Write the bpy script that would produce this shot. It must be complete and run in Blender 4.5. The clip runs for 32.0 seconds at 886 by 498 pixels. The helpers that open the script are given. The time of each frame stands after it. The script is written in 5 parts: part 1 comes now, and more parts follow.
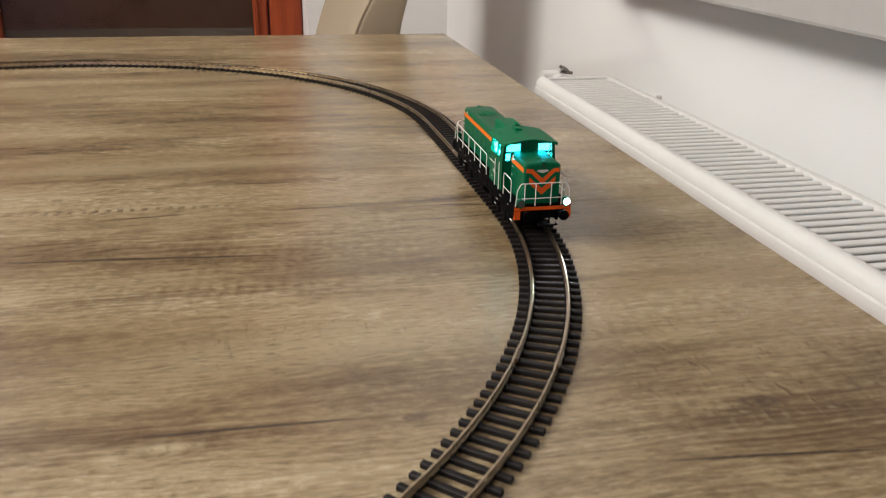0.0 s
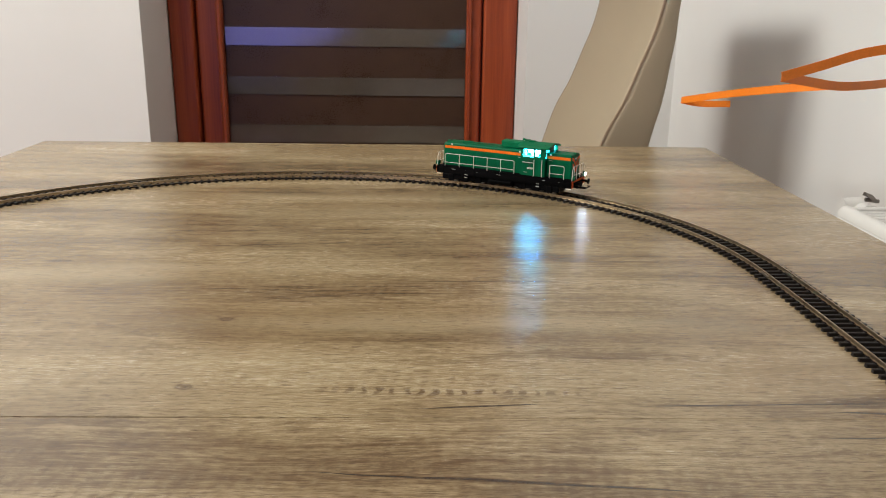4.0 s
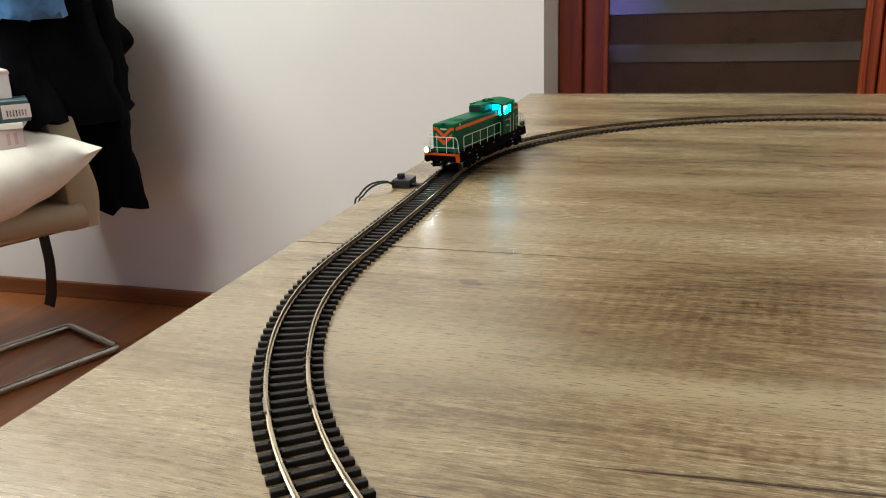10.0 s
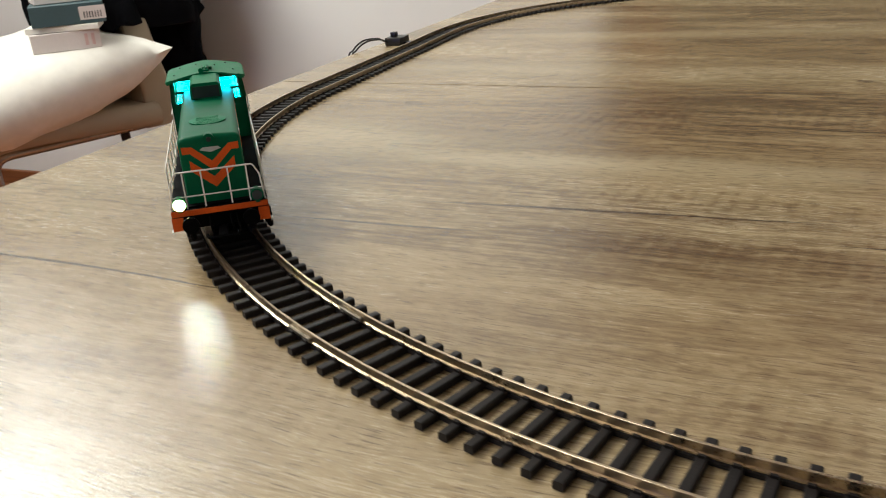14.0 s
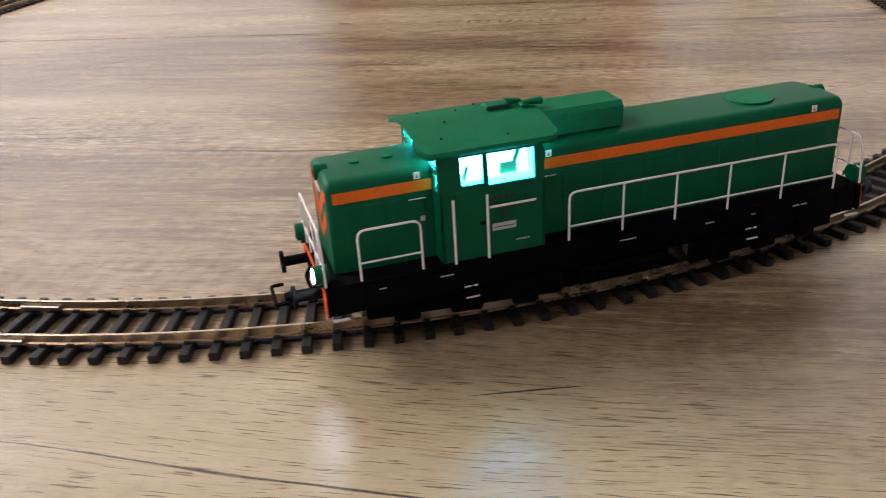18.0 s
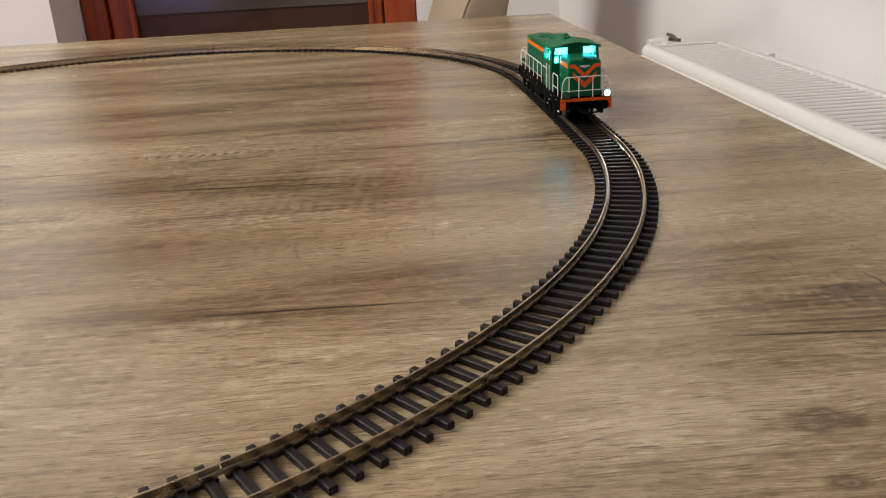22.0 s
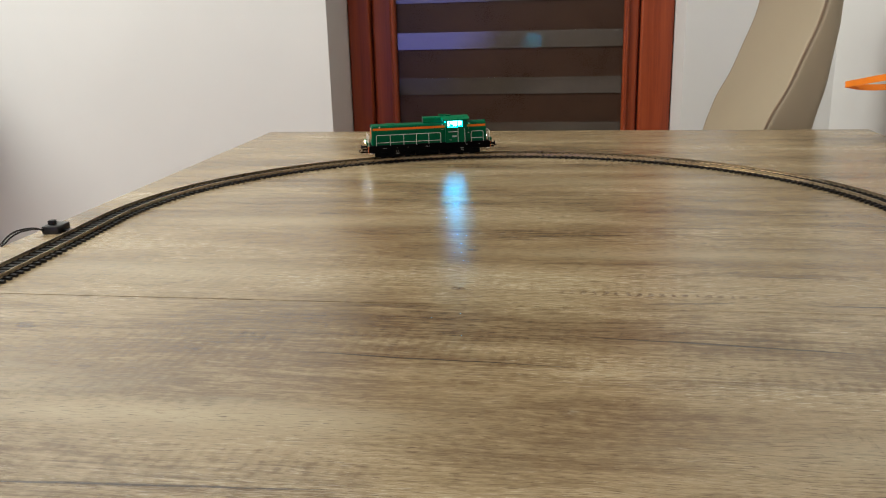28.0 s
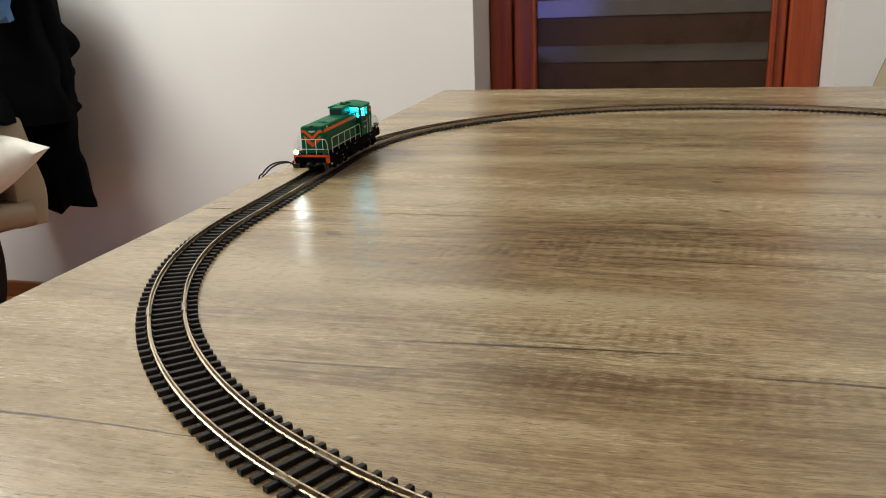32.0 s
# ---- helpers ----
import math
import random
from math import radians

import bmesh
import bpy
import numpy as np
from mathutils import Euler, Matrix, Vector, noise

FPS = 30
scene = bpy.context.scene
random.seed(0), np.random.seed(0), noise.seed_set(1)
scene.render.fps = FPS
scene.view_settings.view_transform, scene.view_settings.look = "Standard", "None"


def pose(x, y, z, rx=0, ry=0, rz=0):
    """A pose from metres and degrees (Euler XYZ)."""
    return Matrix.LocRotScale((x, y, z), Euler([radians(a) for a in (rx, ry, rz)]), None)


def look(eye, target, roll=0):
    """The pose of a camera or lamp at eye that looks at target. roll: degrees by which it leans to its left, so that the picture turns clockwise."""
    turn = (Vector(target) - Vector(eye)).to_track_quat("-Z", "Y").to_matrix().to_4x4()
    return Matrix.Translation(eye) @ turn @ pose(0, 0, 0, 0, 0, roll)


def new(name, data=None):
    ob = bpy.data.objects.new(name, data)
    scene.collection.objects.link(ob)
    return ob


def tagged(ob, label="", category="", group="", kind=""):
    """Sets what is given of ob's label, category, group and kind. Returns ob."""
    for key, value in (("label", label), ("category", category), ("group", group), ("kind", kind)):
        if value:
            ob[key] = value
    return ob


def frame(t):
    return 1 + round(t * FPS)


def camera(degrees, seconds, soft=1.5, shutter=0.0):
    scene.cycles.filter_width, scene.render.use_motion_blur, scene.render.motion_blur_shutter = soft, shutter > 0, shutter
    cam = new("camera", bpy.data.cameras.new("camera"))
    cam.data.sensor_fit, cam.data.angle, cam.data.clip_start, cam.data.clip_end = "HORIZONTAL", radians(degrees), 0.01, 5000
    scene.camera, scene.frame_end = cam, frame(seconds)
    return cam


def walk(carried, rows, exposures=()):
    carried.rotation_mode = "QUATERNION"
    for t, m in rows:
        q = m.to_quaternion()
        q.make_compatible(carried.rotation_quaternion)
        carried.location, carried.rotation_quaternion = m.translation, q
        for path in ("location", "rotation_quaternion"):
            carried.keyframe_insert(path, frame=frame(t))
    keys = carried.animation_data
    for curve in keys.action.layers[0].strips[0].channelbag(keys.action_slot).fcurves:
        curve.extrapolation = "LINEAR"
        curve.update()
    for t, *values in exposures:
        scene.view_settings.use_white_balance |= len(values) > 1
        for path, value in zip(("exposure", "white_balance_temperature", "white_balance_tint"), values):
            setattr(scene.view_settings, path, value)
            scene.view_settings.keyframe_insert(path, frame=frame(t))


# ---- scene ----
cam = camera(55.94, 32.0, soft=1.0, shutter=0.25)
walk(cam, [
    (0, pose(0.2056, -0.5667, 0.9239, 67.74, -1.09, -12.26)),
    (0.5, pose(0.2049, -0.5276, 0.9365, 69.62, -0.92, -10.02)),
    (1, pose(0.2095, -0.4895, 0.9372, 71.53, -1.05, -8.33)),
    (1.5, pose(0.2018, -0.4554, 0.9372, 72.67, -0.88, -7.26)),
    (2, pose(0.1967, -0.4462, 0.9356, 72.90, -0.98, -6.97)),
    (2.5, pose(0.1876, -0.4417, 0.9337, 72.90, -0.75, -6.47)),
    (3, pose(0.1568, -0.4378, 0.9377, 72.84, -0.89, -4.79)),
    (3.5, pose(0.1300, -0.4328, 0.9368, 73.26, -0.85, -2.98)),
    (5.5, pose(0.0279, -0.4323, 0.9264, 73.61, -0.40, 4.20)),
    (6, pose(-0.0068, -0.4429, 0.9278, 73.54, -0.09, 5.31)),
    (6.5, pose(-0.0475, -0.4577, 0.9284, 73.60, 0.70, 7.67)),
    (7, pose(-0.0756, -0.4766, 0.9225, 73.60, 0.78, 9.85)),
    (7.5, pose(-0.0978, -0.4855, 0.9156, 73.68, 0.55, 11.45)),
    (8, pose(-0.1157, -0.5052, 0.9145, 73.58, 0.64, 13.08)),
    (8.5, pose(-0.1361, -0.5221, 0.9113, 73.37, 1.01, 14.93)),
    (9, pose(-0.1450, -0.5396, 0.9113, 73.16, 1.33, 16.48)),
    (9.5, pose(-0.1505, -0.5499, 0.9078, 72.82, 1.69, 17.20)),
    (10, pose(-0.1517, -0.5513, 0.9022, 72.69, 2.04, 17.09)),
    (10.5, pose(-0.1537, -0.5560, 0.9020, 72.56, 2.08, 17.13)),
    (11, pose(-0.1560, -0.5600, 0.8988, 72.62, 1.98, 17.16)),
    (11.5, pose(-0.1593, -0.5656, 0.8959, 72.61, 2.17, 17.13)),
    (12, pose(-0.1595, -0.5721, 0.8928, 72.00, 2.70, 17.13)),
    (12.5, pose(-0.1572, -0.5839, 0.8890, 71.14, 2.96, 17.55)),
    (13, pose(-0.1369, -0.6009, 0.8825, 69.28, 2.87, 18.19)),
    (13.5, pose(-0.0999, -0.6061, 0.8736, 67.88, 3.48, 19.07)),
    (14, pose(-0.0447, -0.6036, 0.8635, 67.44, 3.69, 22.88)),
    (14.5, pose(-0.0037, -0.6048, 0.8537, 66.62, 2.24, 26.85)),
    (16.5, pose(0.0970, -0.6502, 0.8563, 64.50, 2.75, 19.21)),
    (17, pose(0.1185, -0.6480, 0.8587, 64.46, 2.90, 16.19)),
    (17.5, pose(0.1376, -0.6371, 0.8603, 64.21, 2.91, 12.82)),
    (18, pose(0.1588, -0.6337, 0.8625, 63.87, 3.27, 9.25)),
    (18.5, pose(0.1837, -0.6264, 0.8628, 65.32, 2.87, 6.80)),
    (19, pose(0.1942, -0.6151, 0.8651, 65.88, 4.58, 5.20)),
    (19.5, pose(0.2135, -0.5997, 0.8664, 66.92, 3.90, 0.63)),
    (20, pose(0.2219, -0.5924, 0.8694, 67.87, 2.93, -1.67)),
    (20.5, pose(0.2273, -0.5856, 0.8675, 67.64, 2.60, -3.35)),
    (21, pose(0.2284, -0.5869, 0.8740, 67.85, 2.80, -4.05)),
    (21.5, pose(0.2285, -0.5845, 0.8742, 68.40, 3.04, -4.46)),
    (22, pose(0.2292, -0.5840, 0.8766, 68.91, 2.90, -4.53)),
    (22.5, pose(0.2260, -0.5791, 0.8792, 70.51, 0.90, -4.79)),
    (23, pose(0.2324, -0.5691, 0.8829, 71.41, -0.08, -5.00)),
    (23.5, pose(0.2293, -0.5584, 0.8984, 71.91, -0.09, -4.63)),
    (24, pose(0.2247, -0.5556, 0.9082, 72.67, 0.37, -3.44)),
    (24.5, pose(0.2158, -0.5534, 0.9164, 73.33, -0.13, -3.03)),
    (26.5, pose(0.1620, -0.5441, 0.9260, 74.17, 0.95, 1.15)),
    (27, pose(0.1294, -0.5580, 0.9291, 73.89, 1.49, 3.30)),
    (27.5, pose(0.0881, -0.5679, 0.9299, 73.94, 0.95, 5.68)),
    (28, pose(0.0561, -0.5757, 0.9289, 73.92, 1.42, 8.14)),
    (28.5, pose(0.0281, -0.5866, 0.9257, 73.91, 0.91, 10.04)),
    (29, pose(0.0053, -0.5953, 0.9196, 73.84, 1.02, 11.40)),
    (29.5, pose(-0.0120, -0.6047, 0.9127, 73.86, 0.79, 12.49)),
    (30, pose(-0.0293, -0.6139, 0.9073, 73.46, 0.75, 13.30)),
    (30.5, pose(-0.0389, -0.6196, 0.9046, 73.18, 0.74, 14.00)),
    (31, pose(-0.0437, -0.6237, 0.9026, 73.10, 1.23, 14.08)),
    (31.5, pose(-0.0523, -0.6337, 0.9013, 72.97, 1.62, 14.24)),
    (32, pose(-0.0572, -0.6428, 0.9023, 72.84, 2.13, 14.42)),
], exposures=[(0, 0.30, 6250, 10), (3.5, 0.27, 6230, 8), (6, 0.15, 6180, 2), (9, 0.14, 6150, 3), (13, 0.10, 6050, 0), (14.5, 0.10, 6200, 8), (16.5, 0.36, 6150, 20), (18.0, 0.34, 6000, 19), (19.3, 0.23, 5950, 9), (20.2, 0.22, 6400, 11), (22, 0.18, 6400, 12), (24.5, 0.30, 6250, 9), (28, 0.12, 6130, 4), (32, 0.08, 6250, 4)])

# ---- light: one ceiling lamp of the room, an added fill, the night window, the television ----
world = bpy.data.worlds.new("world")
scene.world = world
world.use_nodes = True
world.node_tree.nodes["Background"].inputs[0].default_value = (0.012, 0.016, 0.03, 1)
world.node_tree.nodes["Background"].inputs[1].default_value = 0.3


def area_lamp(name, m, size, watts, colour):
    data = bpy.data.lights.new(name, "AREA")
    data.shape, data.size, data.energy, data.color = "DISK", size, watts, colour
    ob = new(name, data)
    ob.matrix_world = m
    return ob


for lx, ly in ((-2.00, 0.30), (-1.72, -0.12), (-2.04, 0.70)):      # three shades of one ceiling lamp
    area_lamp("ceiling_lamp_light", look((lx, ly, 2.36), (-0.6, 0.4, 0.6)), 0.62, 18.6, (1.0, 0.95, 0.865))
# added fill from the south-west that softens shadows; no lamp is known there
area_lamp("fill_light", look((-1.5, -1.5, 2.45), (-0.7, 0.2, 0.5)), 1.00, 25, (1.0, 0.95, 0.865))
scene.view_settings.exposure = 0.0


# ---- materials ----
class Net:
    """A node material in short words."""

    def __init__(self, name):
        self.m = bpy.data.materials.new(name)
        self.m.use_nodes = True
        self.t = self.m.node_tree
        self.b = self.t.nodes["Principled BSDF"]
        self.co = self.t.nodes.new("ShaderNodeTexCoord").outputs["Object"]

    def node(self, kind, ins=(), operation="", clamp=False, data_type="", blend_type="", wave_type="", bands=""):
        n = self.t.nodes.new("ShaderNode" + kind)
        if operation:
            n.operation, n.use_clamp = operation, clamp
        if data_type:
            n.data_type, n.blend_type = data_type, blend_type
        if wave_type:
            n.wave_type, n.bands_direction = wave_type, bands
        for k, v in dict(ins).items():
            self.put(n.inputs[k], v)
        return n

    def put(self, socket, v):
        if hasattr(v, "links"):
            self.t.links.new(v, socket)
        else:
            socket.default_value = v

    def scaled(self, sx, sy, sz, loc=(0, 0, 0)):
        return self.node("Mapping", {"Vector": self.co, "Scale": (sx, sy, sz), "Location": loc}).outputs[0]

    def noise(self, v, scale=1.0, detail=4.0, rough=0.55, warp=0.0):
        return self.node("TexNoise", {"Vector": v, "Scale": scale, "Detail": detail, "Roughness": rough, "Distortion": warp}).outputs["Fac"]

    def ramp(self, v, stops):
        n = self.node("ValToRGB", {"Fac": v})
        el = n.color_ramp.elements
        while len(el) < len(stops):
            el.new(0.5)
        for e, (p, c) in zip(el, stops):
            e.position = p
            e.color = (*c, 1) if isinstance(c, tuple) else (c, c, c, 1)
        return n.outputs[0]

    def math(self, op, a, b=0.0, c=0.0, clamp=False):
        n = self.node("Math", operation=op, clamp=clamp)
        for s, v in zip(n.inputs, (a, b, c)):
            self.put(s, v)
        return n.outputs[0]

    def mix(self, f, a, b, how="MIX"):
        n = self.node("Mix", data_type="RGBA", blend_type=how)
        self.put(n.inputs[0], f)
        for s, v in ((n.inputs[6], a), (n.inputs[7], b)):
            self.put(s, (*v, 1) if isinstance(v, tuple) and len(v) == 3 else v)
        return n.outputs[2]

    def bump(self, h, strength, dist):
        self.put(self.b.inputs["Normal"], self.node("Bump", {"Height": h, "Strength": strength, "Distance": dist}).outputs[0])

    def set(self, **kw):
        for k, v in kw.items():
            k = k.replace("_", " ")
            self.put(self.b.inputs[k], (*v, 1) if isinstance(v, tuple) and len(v) == 3 else v)
        return self.m


class Sub(Net):
    """A node group: the same little network used many times in one material."""

    def __init__(self, name, ins):
        self.t = bpy.data.node_groups.new(name, "ShaderNodeTree")
        for k in ins:
            self.t.interface.new_socket(k, in_out="INPUT", socket_type="NodeSocketFloat")
        self.t.interface.new_socket("Fac", in_out="OUTPUT", socket_type="NodeSocketFloat")
        self.i = self.t.nodes.new("NodeGroupInput").outputs
        self.o = self.t.nodes.new("NodeGroupOutput").inputs

    def use(self, net, *values):
        g = net.t.nodes.new("ShaderNodeGroup")
        g.node_tree = self.t
        for sock, v in zip(g.inputs, values):
            net.put(sock, v)
        return g.outputs[0]


def plain(name, colour, rough, metal=0.0, grain=400.0, vary=0.12, bump=0.15, dist=0.0004, spec=0.5, big=12.0):
    """Paint, plastic or metal with fine grain, and blotches at a larger scale."""
    n = Net(name)
    fine, blot = n.noise(n.co, grain, 3), n.noise(n.co, big, 4)
    both = n.math("ADD", n.math("MULTIPLY", fine, 0.5), n.math("MULTIPLY", blot, 0.5))
    dark = tuple(c * (1 - vary) for c in colour)
    light = tuple(min(1, c * (1 + vary)) for c in colour)
    n.bump(fine, bump, dist)
    return n.set(Base_Color=n.ramp(both, [(0.3, dark), (0.7, light)]), Metallic=metal, Specular_IOR_Level=spec,
                 Roughness=n.ramp(both, [(0.3, max(0, rough - 0.06)), (0.7, min(1, rough + 0.06))]))


def glow(name, colour, strength):
    n = Net(name)
    return n.set(Base_Color=(0.8, 0.8, 0.8), Emission_Color=colour, Emission_Strength=strength)


def wood_table():
    """Printed oak board: long grain, dark heart streaks, saw marks, cracks and knots."""
    n = Net("table_oak")
    x, y = n.node("SeparateXYZ", {"Vector": n.co}).outputs[:2]
    wob = n.noise(n.scaled(5, 16, 1), 1, 3)
    yw = n.math("ADD", y, n.math("MULTIPLY", n.math("SUBTRACT", wob, 0.5), 0.022))
    v = n.node("CombineXYZ", {"X": x, "Y": yw}).outputs[0]

    def grain(sx, sy, detail, rough=0.6, at=(0, 0, 0)):
        return n.noise(n.node("Mapping", {"Vector": v, "Scale": (sx, sy, 1), "Location": at}).outputs[0], 1, detail, rough)

    def times(a, k):
        return n.math("MULTIPLY", n.math("SUBTRACT", a, 0.5), k)

    broad, mid, fine, hair = grain(2.6, 11, 4, 0.55), grain(16, 62, 6, 0.72, (3, 1, 0)), grain(70, 360, 5, 0.75), grain(110, 1500, 4, 0.75)
    flake, lines = grain(150, 260, 4, 0.75, (1, 8, 0)), grain(7, 420, 3, 0.6, (5, 2, 0))
    tone = n.math("ADD", 0.5, times(broad, 0.92))
    for a, k in ((mid, 0.46), (fine, 0.34), (hair, 0.44), (flake, 0.30), (lines, 0.36)):
        tone = n.math("ADD", tone, times(a, k))
    col = n.ramp(tone, [(0.23, (0.088, 0.055, 0.027)), (0.37, (0.180, 0.125, 0.065)), (0.50, (0.305, 0.227, 0.124)), (0.64, (0.425, 0.335, 0.200)), (0.79, (0.535, 0.442, 0.288))])
    warm = n.noise(n.scaled(3, 7, 1, (7, 2, 0)), 1, 2)
    col = n.mix(n.ramp(warm, [(0.42, 0.0), (0.65, 0.3)]), col, (0.285, 0.185, 0.085))

    def oval(q, px, py, cx, cy, a, b):
        dx = q.math("DIVIDE", q.math("SUBTRACT", px, cx), a)
        dy = q.math("DIVIDE", q.math("SUBTRACT", py, cy), b)
        return q.math("SQRT", q.math("ADD", q.math("MULTIPLY", dx, dx), q.math("MULTIPLY", dy, dy)))

    ragged = n.math("ADD", n.math("ADD", times(mid, 2.2), times(fine, 0.8)), times(lines, 0.9))
    q = Sub("ragged_patch", ("x", "y", "ragged", "cx", "cy", "a", "b", "f"))
    r = q.math("ADD", oval(q, q.i[0], q.i[1], q.i[3], q.i[4], q.i[5], q.i[6]), q.i[2])
    q.put(q.o[0], q.math("MULTIPLY", q.math("SUBTRACT", 1.0, r, clamp=True), q.i[7], clamp=True))
    patch_net = q

    def blotch(*v):
        return patch_net.use(n, x, yw, ragged, *v)

    dark, pale = 0.0, 0.0
    for mark in STREAKS:
        dark = n.math("MAXIMUM", dark, blotch(*mark))
    for mark in PALE:
        pale = n.math("MAXIMUM", pale, blotch(*mark))
    crisp = n.ramp(n.math("ADD", n.math("MULTIPLY", lines, 0.5), n.math("MULTIPLY", fine, 0.5)), [(0.40, 1.0), (0.60, 0.35)])
    col = n.mix(n.math("MULTIPLY", dark, crisp), col, (0.088, 0.049, 0.022))
    col = n.mix(pale, col, (0.48, 0.395, 0.245))
    # saw marks: short bars across the grain, in patches
    tilt = n.node("Mapping", {"Vector": n.co, "Rotation": (0, 0, 0.12)}).outputs[0]
    bars = n.node("TexWave", {"Vector": tilt, "Scale": 44.0, "Distortion": 4.2, "Detail": 3.0, "Detail Scale": 2.6}, wave_type="BANDS", bands="X").outputs["Fac"]
    rows, crumb = grain(14, 210, 3, 0.6, (4, 9, 0)), grain(110, 260, 4, 0.75, (6, 3, 0))
    teeth = n.math("ADD", n.math("MULTIPLY", n.math("SUBTRACT", bars, 0.5), 0.55), n.math("ADD", times(rows, 1.9), times(crumb, 2.1)))
    patch = n.ramp(grain(3, 17, 3, 0.5, (9, 4, 0)), [(0.52, 0.0), (0.68, 0.40)])
    for mark in CHATTER:
        patch = n.math("MAXIMUM", patch, blotch(*mark))
    col = n.mix(n.math("MULTIPLY", n.ramp(teeth, [(0.10, 0.0), (0.60, 0.70)]), patch), col, (0.115, 0.067, 0.031))
    col = n.mix(n.math("MULTIPLY", n.ramp(n.math("MULTIPLY", teeth, -1.0), [(0.18, 0.0), (0.75, 0.40)]), patch), col, (0.44, 0.36, 0.22))
    # a row of gouged teeth along one board
    off = n.math("ABSOLUTE", n.math("ADD", y, n.math("ADD", 0.0552, n.math("MULTIPLY", x, 0.030))))
    band = n.math("SUBTRACT", 1.0, n.math("DIVIDE", n.math("ADD", off, n.math("MULTIPLY", times(mid, 1.0), 0.004)), 0.0042), clamp=True)
    span = n.math("MULTIPLY", n.ramp(x, [(0.045, 0.0), (0.075, 1.0)]), n.ramp(x, [(0.165, 1.0), (0.20, 0.0)]))
    tooth = n.math("MULTIPLY", n.math("MULTIPLY", band, span), n.ramp(bars, [(0.45, 0.0), (0.72, 1.0)]))
    col = n.mix(n.math("MULTIPLY", tooth, 0.75, clamp=True), col, (0.105, 0.064, 0.032))
    # small dark nicks across the grain
    nick = n.noise(n.node("Mapping", {"Vector": n.co, "Scale": (260, 75, 1), "Rotation": (0, 0, 0.55)}).outputs[0], 1, 3, 0.6)
    where = n.math("MAXIMUM", blotch(0.40, -0.30, 0.09, 0.06, 1.3), n.math("MAXIMUM", blotch(-0.10, -0.14, 0.13, 0.04, 0.9), blotch(0.22, -0.24, 0.10, 0.03, 0.6)))
    col = n.mix(n.math("MULTIPLY", n.ramp(nick, [(0.60, 0.0), (0.70, 0.85)]), where), col, (0.070, 0.042, 0.022))
    # pores: short dark dashes along the grain, some boards more than others
    dash = n.math("MULTIPLY", n.ramp(grain(42, 950, 2, 0.5, (2, 6, 0)), [(0.31, 0.95), (0.40, 0.0)]), n.ramp(grain(5, 24, 3, 0.6, (8, 5, 0)), [(0.46, 0.12), (0.66, 0.9)]))
    nib = n.ramp(grain(95, 1650, 2, 0.5, (4, 2, 0)), [(0.33, 0.9), (0.40, 0.0)])
    col = n.mix(n.math("MAXIMUM", dash, nib), col, (0.105, 0.066, 0.036))
    # pale scuffs
    scuff = n.math("MULTIPLY", n.ramp(grain(60, 190, 4, 0.7, (1, 3, 0)), [(0.62, 0.0), (0.76, 0.55)]), n.ramp(grain(6, 14, 2, 0.5, (3, 7, 0)), [(0.45, 0.0), (0.62, 1.0)]))
    col = n.mix(scuff, col, (0.52, 0.45, 0.33))
    # hairlines
    col = n.mix(n.ramp(hair, [(0.30, 0.5), (0.42, 0.0)]), col, (0.120, 0.082, 0.05))
    col = n.mix(n.ramp(fine, [(0.25, 0.8), (0.35, 0.0)]), col, (0.080, 0.051, 0.031))
    # long cracks, each with its own slope and bend
    yc = n.math("ADD", y, n.math("MULTIPLY", n.math("SUBTRACT", wob, 0.5), 0.010))
    thin, gaps = n.ramp(mid, [(0.35, 0.3), (0.6, 1.0)]), n.ramp(flake, [(0.3, 0.45), (0.5, 1.0)])
    q = Sub("crack", ("x", "y", "thin", "gaps", "x0", "y0", "long", "rise", "wide"))
    run = q.math("DIVIDE", q.math("SUBTRACT", q.i[0], q.i[4]), q.i[6])
    off = q.math("ABSOLUTE", q.math("SUBTRACT", q.i[1], q.math("ADD", q.math("MULTIPLY", run, q.i[7]), q.i[5])))
    ends = q.math("MULTIPLY", q.math("MULTIPLY", run, q.math("SUBTRACT", 1.0, run)), 4.0, clamp=True)
    w2 = q.math("MULTIPLY", q.math("MULTIPLY", ends, q.i[2]), q.i[8])
    k = q.math("SUBTRACT", 1.0, q.math("DIVIDE", off, q.math("ADD", w2, 0.00004)), clamp=True)
    k = q.math("MULTIPLY", q.math("MULTIPLY", k, 1.5, clamp=True), q.math("GREATER_THAN", ends, 0.0))
    q.put(q.o[0], q.math("MULTIPLY", k, q.i[3]))
    cracks = 0.0
    for x0, y0, x1, y1, wd in CRACKS:
        cracks = n.math("MAXIMUM", cracks, q.use(n, x, yc, thin, gaps, x0, y0, x1 - x0, y1 - y0, wd * 1.9))
    col = n.mix(cracks, col, (0.042, 0.026, 0.016))
    rough_edge = times(n.noise(n.co, 160, 3), 1.3)
    q = Sub("knot", ("x", "y", "edge", "cx", "cy", "a", "b"))
    r = q.math("ADD", oval(q, q.i[0], q.i[1], q.i[3], q.i[4], q.i[5], q.i[6]), q.i[2])
    q.put(q.o[0], q.ramp(r, [(0.0, 0.9), (0.35, 0.35), (0.55, 0.7), (1.0, 0.0)]))
    knots = 0.0
    for mark in KNOTS:
        knots = n.math("MAXIMUM", knots, q.use(n, x, y, rough_edge, *mark))
    col = n.mix(knots, col, (0.075, 0.045, 0.028))
    h = n.math("ADD", n.math("MULTIPLY", fine, 0.2), n.math("MULTIPLY", hair, 0.8))
    n.bump(h, 0.30, 0.0004)
